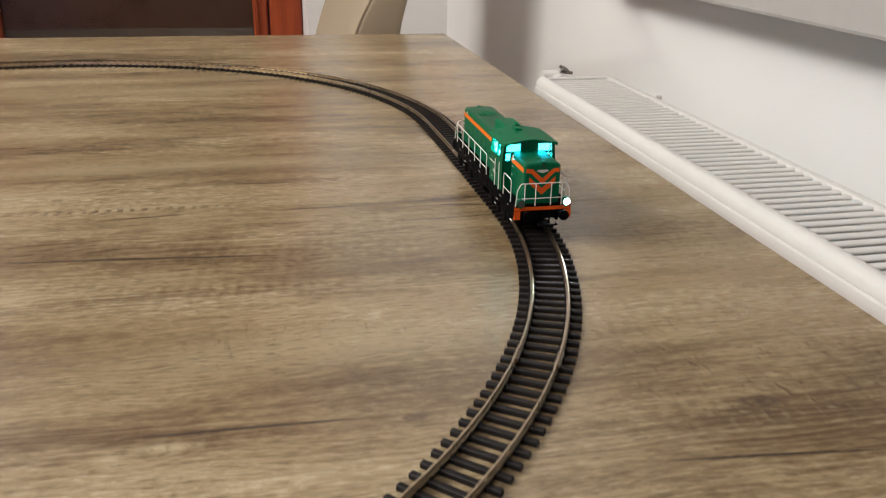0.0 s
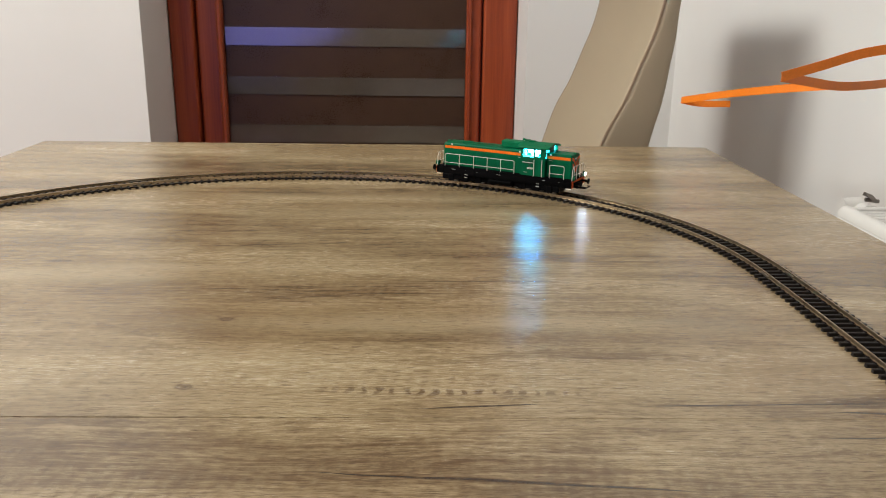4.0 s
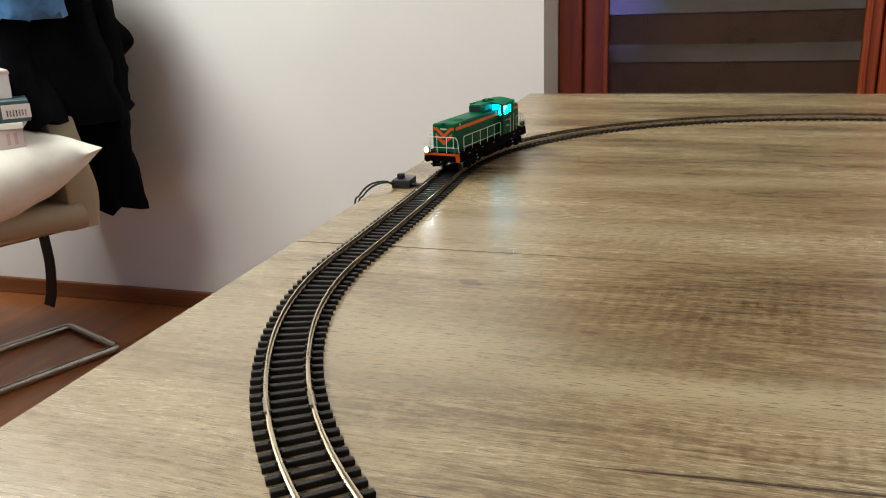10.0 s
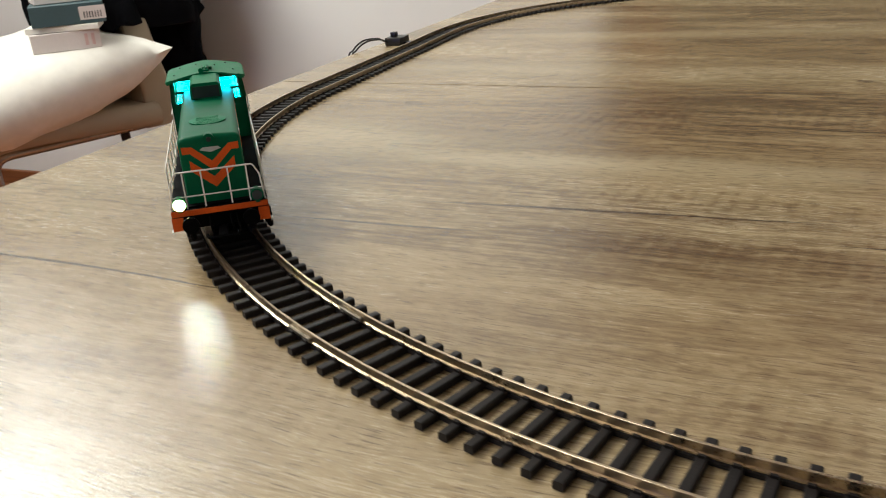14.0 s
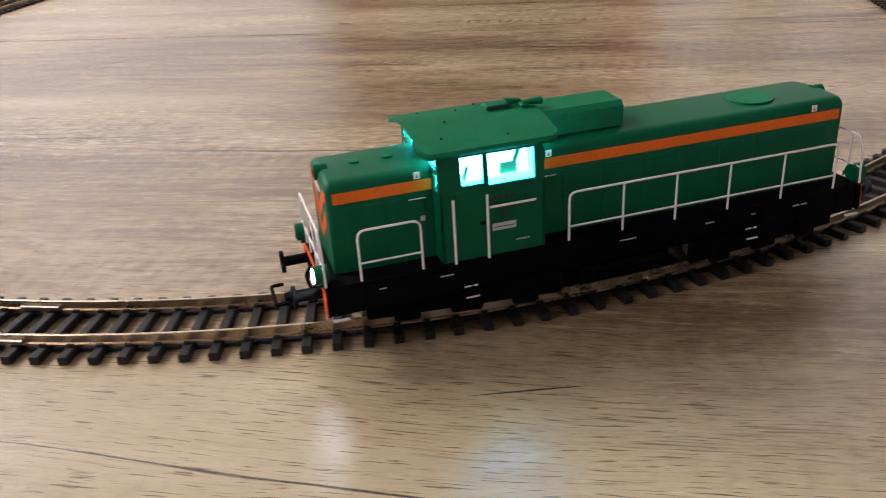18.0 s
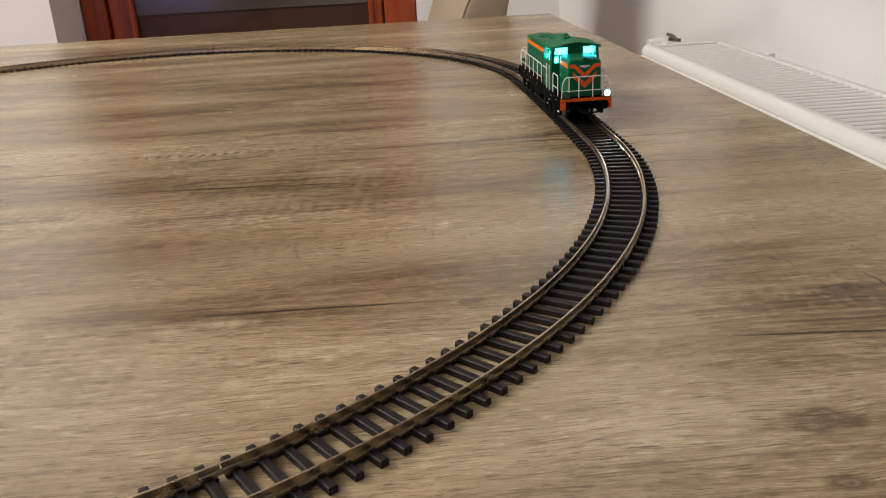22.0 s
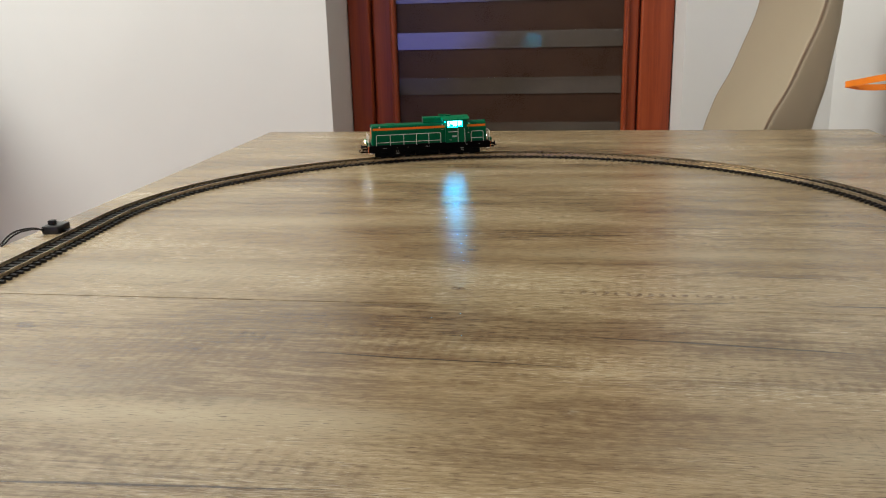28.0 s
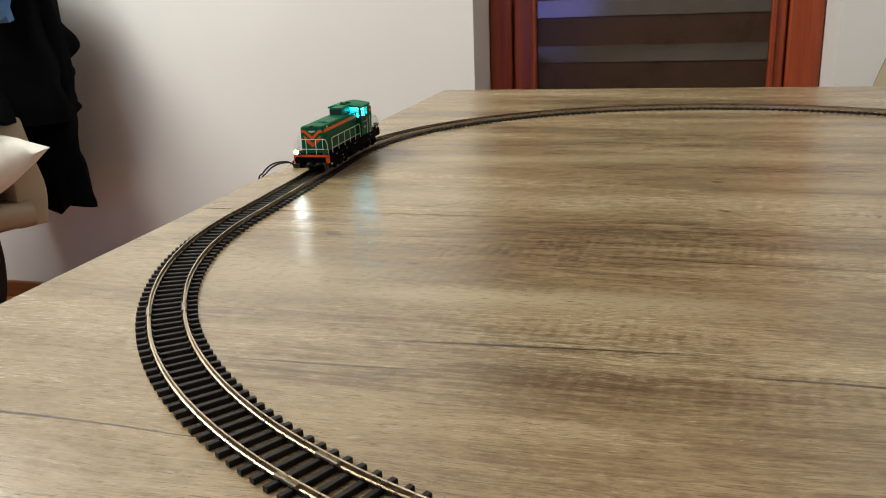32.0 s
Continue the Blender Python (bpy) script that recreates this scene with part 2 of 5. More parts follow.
    return n.set(Base_Color=col, Specular_IOR_Level=0.85, Roughness=n.ramp(n.math("ADD", n.math("MULTIPLY", h, 0.6), n.math("MULTIPLY", broad, 0.4)), [(0.35, 0.20), (0.65, 0.30)]))


# table marks in metres from the middle of the track: x, y, half length, half width, strength
STREAKS = [(0.04, 0.088, 0.17, 0.026, 0.9), (0.05, -0.125, 0.24, 0.036, 0.6), (0.13, -0.190, 0.10, 0.012, 0.7), (0.15, -0.308, 0.085, 0.016, 1.0), (0.20, 0.167, 0.10, 0.014, 0.7),
           (-0.05, 0.46, 0.20, 0.022, 0.5), (0.40, -0.345, 0.11, 0.05, 0.8), (-0.11, -0.330, 0.18, 0.030, 0.9), (0.36, 0.12, 0.09, 0.03, 0.6), (0.28, 0.33, 0.14, 0.012, 0.5),
           (-0.09, -0.165, 0.14, 0.050, 0.75), (0.02, 0.24, 0.14, 0.014, 0.5), (0.20, -0.015, 0.09, 0.012, 0.7), (0.31, -0.068, 0.07, 0.02, 0.7), (-0.02, -0.115, 0.16, 0.022, 0.7), (0.33, -0.42, 0.05, 0.022, 0.6), (0.04, -0.365, 0.17, 0.050, 0.55), (0.37, -0.43, 0.11, 0.055, 0.45), (-0.10, -0.300, 0.12, 0.020, 0.8), (0.09, 0.100, 0.15, 0.020, 0.6)]
PALE = [(-0.18, 0.12, 0.18, 0.025, 0.6), (-0.24, -0.03, 0.16, 0.03, 0.7), (0.14, 0.03, 0.20, 0.02, 0.6), (-0.27, -0.22, 0.12, 0.06, 0.6), (0.16, 0.30, 0.22, 0.025, 0.6),
        (0.22, -0.25, 0.13, 0.024, 0.5), (-0.13, -0.243, 0.16, 0.020, 0.8), (0.165, -0.314, 0.014, 0.0035, 1.3), (0.148, -0.318, 0.008, 0.003, 1.3), (-0.05, 0.135, 0.16, 0.014, 0.6), (0.10, 0.36, 0.30, 0.02, 0.5), (0.10, -0.510, 0.26, 0.065, 0.75)]
CHATTER = [(-0.09, -0.285, 0.11, 0.030, 1.2), (0.10, 0.085, 0.12, 0.022, 0.7), (0.00, -0.335, 0.22, 0.032, 1.1), (-0.03, -0.150, 0.22, 0.055, 0.9), (0.20, -0.14, 0.16, 0.04, 0.9), (0.36, -0.25, 0.10, 0.05, 0.6), (-0.15, -0.165, 0.13, 0.055, 1.2), (-0.13, -0.290, 0.06, 0.012, 1.3), (0.38, -0.325, 0.05, 0.022, 1.2), (0.11, -0.059, 0.10, 0.006, 1.5), (0.17, -0.185, 0.13, 0.026, 1.2), (0.17, -0.312, 0.05, 0.012, 1.2),
           (0.05, -0.045, 0.22, 0.016, 0.8), (-0.02, -0.43, 0.2, 0.035, 0.9), (0.20, 0.10, 0.12, 0.018, 0.7), (0.02, 0.10, 0.08, 0.02, 0.9)]
CRACKS = [(-0.190, -0.308, -0.028, -0.299, 0.0011), (-0.032, -0.319, 0.085, -0.319, 0.0010), (-0.243, -0.337, -0.150, -0.334, 0.0008), (-0.092, -0.167, 0.070, -0.176, 0.0009), (0.017, -0.506, 0.160, -0.517, 0.0005), (-0.045, -0.512, 0.005, -0.506, 0.0002),
          (0.133, -0.481, 0.160, -0.474, 0.0004), (0.100, -0.077, 0.163, -0.072, 0.0008), (0.208, -0.073, 0.296, -0.070, 0.0009), (0.298, -0.078, 0.346, -0.083, 0.0009), (0.278, -0.105, 0.350, -0.101, 0.0007), (0.058, -0.131, 0.220, -0.146, 0.0011),
          (0.150, -0.305, 0.237, -0.306, 0.0009), (0.330, -0.352, 0.416, -0.360, 0.0007), (0.262, -0.071, 0.330, -0.070, 0.0009), (-0.39, -0.398, -0.20, -0.404, 0.0006), (0.10, 0.108, 0.22, 0.112, 0.0006)]
KNOTS = [(0.319, -0.071, 0.014, 0.005), (-0.197, -0.196, 0.005, 0.0022), (-0.266, -0.143, 0.007, 0.003), (-0.163, -0.340, 0.0022, 0.003), (0.338, -0.402, 0.013, 0.007), (0.338, -0.402, 0.005, 0.003), (0.332, -0.428, 0.007, 0.0035), (0.322, -0.068, 0.020, 0.006), (-0.012, -0.055, 0.006, 0.004), (-0.013, 0.037, 0.006, 0.004),
         (-0.270, -0.138, 0.006, 0.004), (-0.160, 0.150, 0.012, 0.004), (0.254, -0.310, 0.005, 0.003), (0.387, -0.324, 0.010, 0.005), (-0.145, -0.167, 0.004, 0.003)]


def wood_dark(name, a, b, c, rough, along=(1.5, 60, 60)):
    n = Net(name)
    g = n.noise(n.scaled(*along), 1, 5, 0.6, 0.4)
    f = n.noise(n.scaled(*(k * 7 for k in along)), 1, 3)
    n.bump(f, 0.2, 0.0006)
    return n.set(Base_Color=n.ramp(n.math("ADD", n.math("MULTIPLY", g, 0.75), n.math("MULTIPLY", f, 0.25)), [(0.32, a), (0.5, b), (0.68, c)]),
                 Roughness=n.ramp(g, [(0.3, rough - 0.05), (0.7, rough + 0.08)]))


def plaster(name, colour):
    n = Net(name)
    f, g = n.noise(n.co, 320, 4, 0.7), n.noise(n.co, 2.2, 4)
    n.bump(f, 0.25, 0.0012)
    d = tuple(k * 0.94 for k in colour)
    return n.set(Base_Color=n.ramp(g, [(0.3, d), (0.7, colour)]), Roughness=0.75, Specular_IOR_Level=0.25)


def cloth(name, colour, weave=900.0, rough=0.9, vary=0.3, sheen=0.1):
    n = Net(name)
    f, g = n.noise(n.co, weave, 2), n.noise(n.co, 25, 5)
    n.bump(n.math("ADD", f, g), 0.5, 0.002)
    lo_, hi = tuple(k * (1 - vary) for k in colour), tuple(min(1, k * (1 + vary)) for k in colour)
    return n.set(Base_Color=n.ramp(g, [(0.3, lo_), (0.7, hi)]), Roughness=rough, Specular_IOR_Level=0.06, Sheen_Weight=sheen)


def thin_pane(name, colour, gloss):
    n = Net(name)
    out = n.t.nodes["Material Output"]
    a = n.node("BsdfTransparent", {"Color": (*colour, 1)})
    b = n.node("BsdfGlossy", {"Color": (1, 1, 1, 1), "Roughness": 0.04})
    mx = n.node("MixShader", {"Fac": gloss})
    n.t.links.new(a.outputs[0], mx.inputs[1])
    n.t.links.new(b.outputs[0], mx.inputs[2])
    n.t.links.new(mx.outputs[0], out.inputs[0])
    return n.m


M_TABLE = wood_table()
M_WALL = plaster("wall_paint", (0.755, 0.750, 0.735))
M_CEIL = plaster("ceiling_paint", (0.82, 0.80, 0.77))
M_FLOOR = wood_dark("floor_boards", (0.15, 0.045, 0.014), (0.27, 0.095, 0.028), (0.37, 0.145, 0.05), 0.32, (30, 1.2, 30))
M_SKIRT = wood_dark("skirting_wood", (0.13, 0.042, 0.014), (0.20, 0.07, 0.024), (0.26, 0.10, 0.036), 0.4, (1.4, 50, 50))
M_DOOR = wood_dark("mahogany", (0.16, 0.022, 0.006), (0.27, 0.046, 0.011), (0.37, 0.074, 0.018), 0.34, (45, 45, 1.4))
M_DOORGLASS = plain("dark_door_glass", (0.050, 0.027, 0.017), 0.30, 0, 300, 0.2, 0.02, 0.0002, 0.25)
M_FROST = plain("frosted_stripe", (0.066, 0.054, 0.044), 0.09, 0, 900, 0.2, 0.15, 0.0002, 1.0)
M_SLEEPER = plain("sleeper_plastic", (0.0115, 0.0090, 0.0090), 0.55, 0, 900, 0.35, 0.3, 0.0002, 0.28, 60)
M_RAIL = plain("nickel_rail", (0.50, 0.41, 0.29), 0.30, 1.0, 1200, 0.25, 0.2, 0.0001, 0.5, 90)
M_JOINER = plain("joiner_metal", (0.34, 0.30, 0.24), 0.4, 1.0, 800, 0.2)
# one green paint twice: darkened for shaded sides, then lightened for lit tops
M_GREENSHADE = plain("loco_green_shaded", (0.0010, 0.098, 0.040), 0.42, 0, 2500, 0.20, 0.14, 0.0001, 0.13, 130)
M_GREENLIT = plain("loco_green_lit", (0.0015, 0.140, 0.055), 0.50, 0, 1500, 0.28, 0.30, 0.0002, 0.15, 120)
M_SIGNAL = plain("loco_signal_orange", (0.66, 0.095, 0.007), 0.50, 0, 2000, 0.18, 0.1, 0.0001, 0.22, 150)
M_ORANGE = plain("loco_orange", (0.80, 0.155, 0.005), 0.45, 0, 2000, 0.16, 0.1, 0.0001, 0.25, 150)
M_BLACK = plain("loco_black", (0.0020, 0.0018, 0.0022), 0.75, 0, 2000, 0.4, 0.2, 0.0001, 0.05, 150)
M_WHITE = plain("rail_white", (0.78, 0.74, 0.68), 0.45, 0, 2000, 0.08, 0.1, 0.0001)
M_LABEL = plain("label_grey", (0.50, 0.52, 0.48), 0.5, 0, 900, 0.1)
M_DIAL = plain("dark_hole", (0.006, 0.02, 0.014), 0.6)
M_WHEEL = plain("wheel_steel", (0.28, 0.26, 0.24), 0.35, 1.0, 900, 0.2)
M_PANE = thin_pane("clear_pane", (0.92, 1.0, 1.0), 0.06)
M_CABLIGHT = glow("cab_light", (0.022, 0.54, 0.74), 22.0)
M_CABCORE = glow("cab_light_core", (0.07, 0.52, 1.0), 72.0)
M_HEAD = glow("headlamp_light", (0.86, 0.95, 1.0), 170.0)
M_RIM = glow("lamp_rim_light", (0.95, 0.84, 0.03), 130.0)
M_LENS = plain("unlit_lens", (0.05, 0.06, 0.06), 0.08, 0, 200, 0.1, 0.0)
M_PLASTIC = plain("black_plastic", (0.014, 0.014, 0.015), 0.35, 0, 700, 0.3, 0.1)
M_WIRE = plain("black_wire", (0.015, 0.014, 0.014), 0.42)
M_RADIATOR = plain("radiator_enamel", (0.70, 0.69, 0.665), 0.32, 0, 90, 0.03, 0.05, 0.0004, 0.5, 3)
# near-black: the shade between the radiator slats, put into the colour
M_GAPSHADE = plain("radiator_gap_shade", (0.030, 0.027, 0.024), 0.8)
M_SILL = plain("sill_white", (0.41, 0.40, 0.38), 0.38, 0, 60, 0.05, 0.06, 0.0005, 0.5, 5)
M_PVC = plain("window_frame_white", (0.78, 0.78, 0.77), 0.35, 0, 60, 0.03, 0.03)
M_NIGHT = plain("night_glass", (0.010, 0.011, 0.015), 0.03, 0, 20, 0.1, 0.0)
M_LEATHER = plain("beige_leather", (0.36, 0.295, 0.205), 0.50, 0, 700, 0.08, 0.35, 0.0006, 0.4, 8)
M_SEAM = plain("seam_thread", (0.24, 0.17, 0.11), 0.7)
M_STEEL = plain("satin_steel", (0.46, 0.43, 0.40), 0.30, 1.0, 300, 0.12, 0.1)
M_JACKET = cloth("black_jacket", (0.0032, 0.0034, 0.0046), 900.0, 0.95, 0.3, 0.0)
M_BLUE = cloth("blue_cotton", (0.10, 0.24, 0.50))
M_PILLOW = cloth("white_pillow", (0.80, 0.77, 0.70), 700, 0.9, 0.06)
M_BELT = plain("black_strap", (0.010, 0.009, 0.009), 0.55, 0, 500, 0.3, 0.3)
M_BOXWHITE = plain("white_card", (0.66, 0.60, 0.57), 0.6, 0, 200, 0.05)
M_BOXTEAL = plain("teal_card", (0.05, 0.09, 0.10), 0.45, 0, 200, 0.1)
M_BOXRED = plain("red_print", (0.58, 0.40, 0.37), 0.5)
M_INK = plain("print_ink", (0.03, 0.03, 0.035), 0.6)
M_RIBBON = plain("orange_ribbon", (0.86, 0.22, 0.012), 0.34, 0, 500, 0.12, 0.1, 0.0002, 0.5, 30)
M_LEAF = plain("dark_leaf", (0.004, 0.020, 0.010), 0.35, 0, 120, 0.3, 0.2, 0.001, 0.5, 20)
M_POT = plain("dark_pot", (0.05, 0.05, 0.055), 0.4)
M_SCREEN = glow("television_picture", (0.20, 0.21, 1.0), 2.1)


# ---- mesh helpers ----
def part(name, bm, material, parent=None, label=""):
    """Link a bmesh as one mesh object, under a thing or a part."""
    me = bpy.data.meshes.new(name)
    bmesh.ops.recalc_face_normals(bm, faces=bm.faces)
    bm.to_mesh(me)
    bm.free()
    for m in material if isinstance(material, (list, tuple)) else (material,):
        me.materials.append(m)
    ob = new(name, me)
    ob.parent = parent
    if label:
        ob["label"] = label
    return ob


def thing(name, at=(0, 0, 0), label="", category="", group="", kind="", turn=0.0):
    ob = new(name)
    ob.empty_display_size = 0.02
    ob.matrix_world = pose(*at, 0, 0, turn)
    return tagged(ob, label, category, group, kind)


def smooth(ob, angle=40):
    for p in ob.data.polygons:
        p.use_smooth = True
    ob.data.set_sharp_from_angle(angle=radians(angle))
    return ob


def box(bm, x0, x1, y0, y1, z0, z1, bevel=0.0, seg=2, m=None):
    r = bmesh.ops.create_cube(bm, size=1.0, matrix=Matrix.Translation(((x0 + x1) / 2, (y0 + y1) / 2, (z0 + z1) / 2)) @ Matrix.Diagonal((abs(x1 - x0), abs(y1 - y0), abs(z1 - z0), 1)))
    vs = r["verts"]
    if bevel:
        es = list({e for v in vs for e in v.link_edges})
        out = bmesh.ops.bevel(bm, geom=es, offset=bevel, segments=seg, affect="EDGES", profile=0.5)
        vs = list({v for f in out["faces"] for v in f.verts} | {v for v in vs if v.is_valid})
    if m is not None:
        bmesh.ops.transform(bm, matrix=m, verts=vs)
    return bm


def prism(bm, outline, lo, hi, axis="x", m=None):
    """An outline in the plane across the axis, pulled from lo to hi."""
    def at(u, v, w):
        return {"x": (w, u, v), "y": (u, w, v), "z": (u, v, w)}[axis]
    a = [bm.verts.new(at(u, v, lo)) for u, v in outline]
    b = [bm.verts.new(at(u, v, hi)) for u, v in outline]
    k = len(outline)
    bm.faces.new(a), bm.faces.new(b[::-1])
    for i in range(k):
        bm.faces.new((a[i], b[i], b[(i + 1) % k], a[(i + 1) % k]))
    if m is not None:
        bmesh.ops.transform(bm, matrix=m, verts=a + b)
    return bm


def sweep(bm, path, ring, closed=False, flat=None):
    """Carry a ring (side, up) along a path; flat keeps 'up' near that direction."""
    pts = [Vector(p) for p in path]
    k, rows, up = len(pts), [], None
    for i, p in enumerate(pts):
        a, b = pts[i - 1 if i or closed else 0], pts[(i + 1) % k if i < k - 1 or closed else i]
        d = (b - a).normalized()
        if flat is not None:
            up = Vector(flat)
        elif up is None:
            up = Vector((0, 0, 1)) if abs(d.z) < 0.9 else Vector((1, 0, 0))
        side = d.cross(up).normalized()
        up = side.cross(d).normalized()
        rows.append([bm.verts.new(p + side * u + up * v) for u, v in ring])
    n = len(ring)
    for i in range(k if closed else k - 1):
        r, s = rows[i], rows[(i + 1) % k]
        for j in range(n):
            bm.faces.new((r[j], s[j], s[(j + 1) % n], r[(j + 1) % n]))
    if not closed:
        bm.faces.new(rows[0]), bm.faces.new(rows[-1][::-1])
    return bm


def circle(r, n=8):
    return [(r * math.cos(2 * math.pi * i / n), r * math.sin(2 * math.pi * i / n)) for i in range(n)]


def tube(bm, path, r, n=6, closed=False):
    return sweep(bm, path, circle(r, n), closed)


def bend(path, r, n=4):
    """Round the inner corners of a path."""
    pts = [Vector(p) for p in path]
    out = [pts[0]]
    for a, b, c in zip(pts, pts[1:], pts[2:]):
        d1, d2 = (a - b), (c - b)
        q = min(r, d1.length * 0.45, d2.length * 0.45)
        p0, p1 = b + d1.normalized() * q, b + d2.normalized() * q
        out += [p0.lerp(b, i / n).lerp(b.lerp(p1, i / n), i / n) for i in range(n + 1)]
    return out + [pts[-1]]


def curve(path, n=6):
    """A smooth line through the points."""
    p = [Vector(q) for q in path]
    p = [2 * p[0] - p[1]] + p + [2 * p[-1] - p[-2]]
    out = []
    for a, b, c, d in zip(p, p[1:], p[2:], p[3:]):
        for i in range(n):
            t = i / n
            out.append(0.5 * (2 * b + (c - a) * t + (2 * a - 5 * b + 4 * c - d) * t * t + (3 * b - a - 3 * c + d) * t ** 3))
    return out + [p[-2]]


def disc(bm, centre, r, depth, axis="x", n=16, r2=None):
    """A short cylinder or cone along an axis."""
    turn = {"x": Euler((0, radians(90), 0)), "y": Euler((radians(-90), 0, 0)), "z": Euler((0, 0, 0))}[axis].to_matrix().to_4x4()
    bmesh.ops.create_cone(bm, cap_ends=True, segments=n, radius1=r, radius2=r if r2 is None else r2, depth=depth, matrix=Matrix.Translation(centre) @ turn)
    return bm


def panel(bm, us, vs, holes, thick, place):
    """A slab over the grid us x vs, with the cells in holes left out; place(u, v, w) sets it in space."""
    full = lambda i, j: 0 <= i < len(us) - 1 and 0 <= j < len(vs) - 1 and (i, j) not in holes
    pts = {}

    def p(i, j, w):
        if (i, j, w) not in pts:
            pts[i, j, w] = bm.verts.new(place(us[i], vs[j], w * thick))
        return pts[i, j, w]
    for i in range(len(us) - 1):
        for j in range(len(vs) - 1):
            if not full(i, j):
                continue
            for w in (0, 1):
                bm.faces.new([p(i, j, w), p(i + 1, j, w), p(i + 1, j + 1, w), p(i, j + 1, w)])
            for (a, b), (c, d), (e, f) in (((i, j), (i + 1, j), (i, j - 1)), ((i + 1, j), (i + 1, j + 1), (i + 1, j)), ((i + 1, j + 1), (i, j + 1), (i, j + 1)), ((i, j + 1), (i, j), (i - 1, j))):
                if not full(e, f):
                    bm.faces.new([p(a, b, 0), p(c, d, 0), p(c, d, 1), p(a, b, 1)])
    return bm


def setting(name, bm, material, label, category):
    return tagged(part(name, bm, material), label, category, kind="structure")


# ---- the room ----
XW, XE, YN, YS, HT = -4.4, 0.67, 1.50, -3.05, 2.6
TOP = 0.75
setting("floor", box(bmesh.new(), XW - 0.1, XE + 0.3, YS - 0.1, YN + 0.4, -0.08, 0.0), M_FLOOR, "reddish brown wooden floor with a satin shine", "floor")
setting("ceiling", box(bmesh.new(), XW - 0.1, XE + 0.3, YS - 0.1, YN + 0.4, HT, HT + 0.08), M_CEIL, "plain white painted ceiling", "ceiling")
setting("wall_north", panel(bmesh.new(), [XW - 0.1, -0.532, 0.330, XE], [0.0, 2.08, HT], {(1, 0)}, 0.27, lambda u, v, w: (u, YN + w, v)), M_WALL, "cream painted wall round a deep doorway", "wall")
setting("wall_south", box(bmesh.new(), XW - 0.1, XE + 0.3, YS - 0.1, YS, 0, HT), M_WALL, "plain cream painted wall", "wall")
setting("wall_west", box(bmesh.new(), XW - 0.1, XW, YS, YN, 0, HT), M_WALL, "plain cream painted wall", "wall")
setting("wall_east", panel(bmesh.new(), [YS, -1.15, 0.47, YN + 0.27], [0.0, 0.852, 2.15, HT], {(1, 1)}, 0.3, lambda u, v, w: (XE + w, u, v)), M_WALL, "white painted wall with a window recess", "wall")
setting("baseboard", box(bmesh.new(), XW, -0.532, YN - 0.014, YN, 0.0, 0.053, 0.004), M_SKIRT, "brown wooden skirting board along the wall", "baseboard")


def build_door():
    d = thing("door_1", (0, 1.70, 0), "closed reddish mahogany door with a dark striped glass pane", "door", kind="structure")
    casing = part("casing", box(bmesh.new(), -0.530, -0.470, 0.0, 0.09, 0, 2.08, 0.006), M_DOOR, d)
    part("casing", box(bmesh.new(), 0.245, 0.328, 0.0, 0.09, 0, 2.08, 0.006), M_DOOR, d)
    part("casing", box(bmesh.new(), -0.470, 0.245, 0.0, 0.09, 2.0, 2.08, 0.006), M_DOOR, d)
    part("stile", box(bmesh.new(), -0.466, -0.402, 0.012, 0.055, 0.01, 1.995, 0.008, 3), M_DOOR, d)
    part("stile", box(bmesh.new(), 0.203, 0.242, 0.012, 0.055, 0.01, 1.995, 0.008, 3), M_DOOR, d)
    part("bead", box(bmesh.new(), -0.415, -0.403, 0.004, 0.014, 0.30, 1.88, 0.004, 3), M_DOOR, d)
    part("bead", box(bmesh.new(), 0.204, 0.216, 0.004, 0.014, 0.30, 1.88, 0.004, 3), M_DOOR, d)
    part("rail", box(bmesh.new(), -0.402, 0.203, 0.014, 0.053, 0.01, 0.30, 0.006), M_DOOR, d)
    part("rail", box(bmesh.new(), -0.402, 0.203, 0.014, 0.053, 1.88, 1.995, 0.006), M_DOOR, d)
    part("glass", box(bmesh.new(), -0.402, 0.203, 0.030, 0.036, 0.30, 1.88), M_DOORGLASS, d, "dark brown glass")
    for i in range(12):
        z = 0.3365 + i * 0.1215
        part("stripe", box(bmesh.new(), -0.401, 0.202, 0.026, 0.030, z, z + 0.0445), M_FROST, d, "frosted grey stripe")
    part("handle", tube(box(bmesh.new(), 0.222, 0.240, 0.004, 0.012, 0.98, 1.16, 0.002), bend([(0.231, 0.006, 1.10), (0.231, -0.04, 1.10), (0.12, -0.04, 1.10)], 0.01), 0.008, 8), M_STEEL, d, "satin metal door handle")


build_door()


def build_window():
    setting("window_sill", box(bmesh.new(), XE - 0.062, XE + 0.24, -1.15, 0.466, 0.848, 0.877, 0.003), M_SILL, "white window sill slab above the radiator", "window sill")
    w = thing("window_1", (XE + 0.215, -0.34, 0.876), "white framed window dark with the night outside", "window", kind="structure")
    for y in (-0.80, -0.03, 0.74):
        part("frame", box(bmesh.new(), 0, 0.06, y - 0.03, y + 0.03, 0.0, 1.24, 0.004), M_PVC, w)
    for z in (0.0, 1.19):
        for y in (-0.77, 0.0):
            part("frame", box(bmesh.new(), 0, 0.06, y, y + 0.71, z, z + 0.06, 0.004), M_PVC, w)
    for y in (-0.77, 0.0):
        part("pane", box(bmesh.new(), 0.026, 0.034, y, y + 0.71, 0.06, 1.19), M_NIGHT, w, "dark window pane")


build_window()


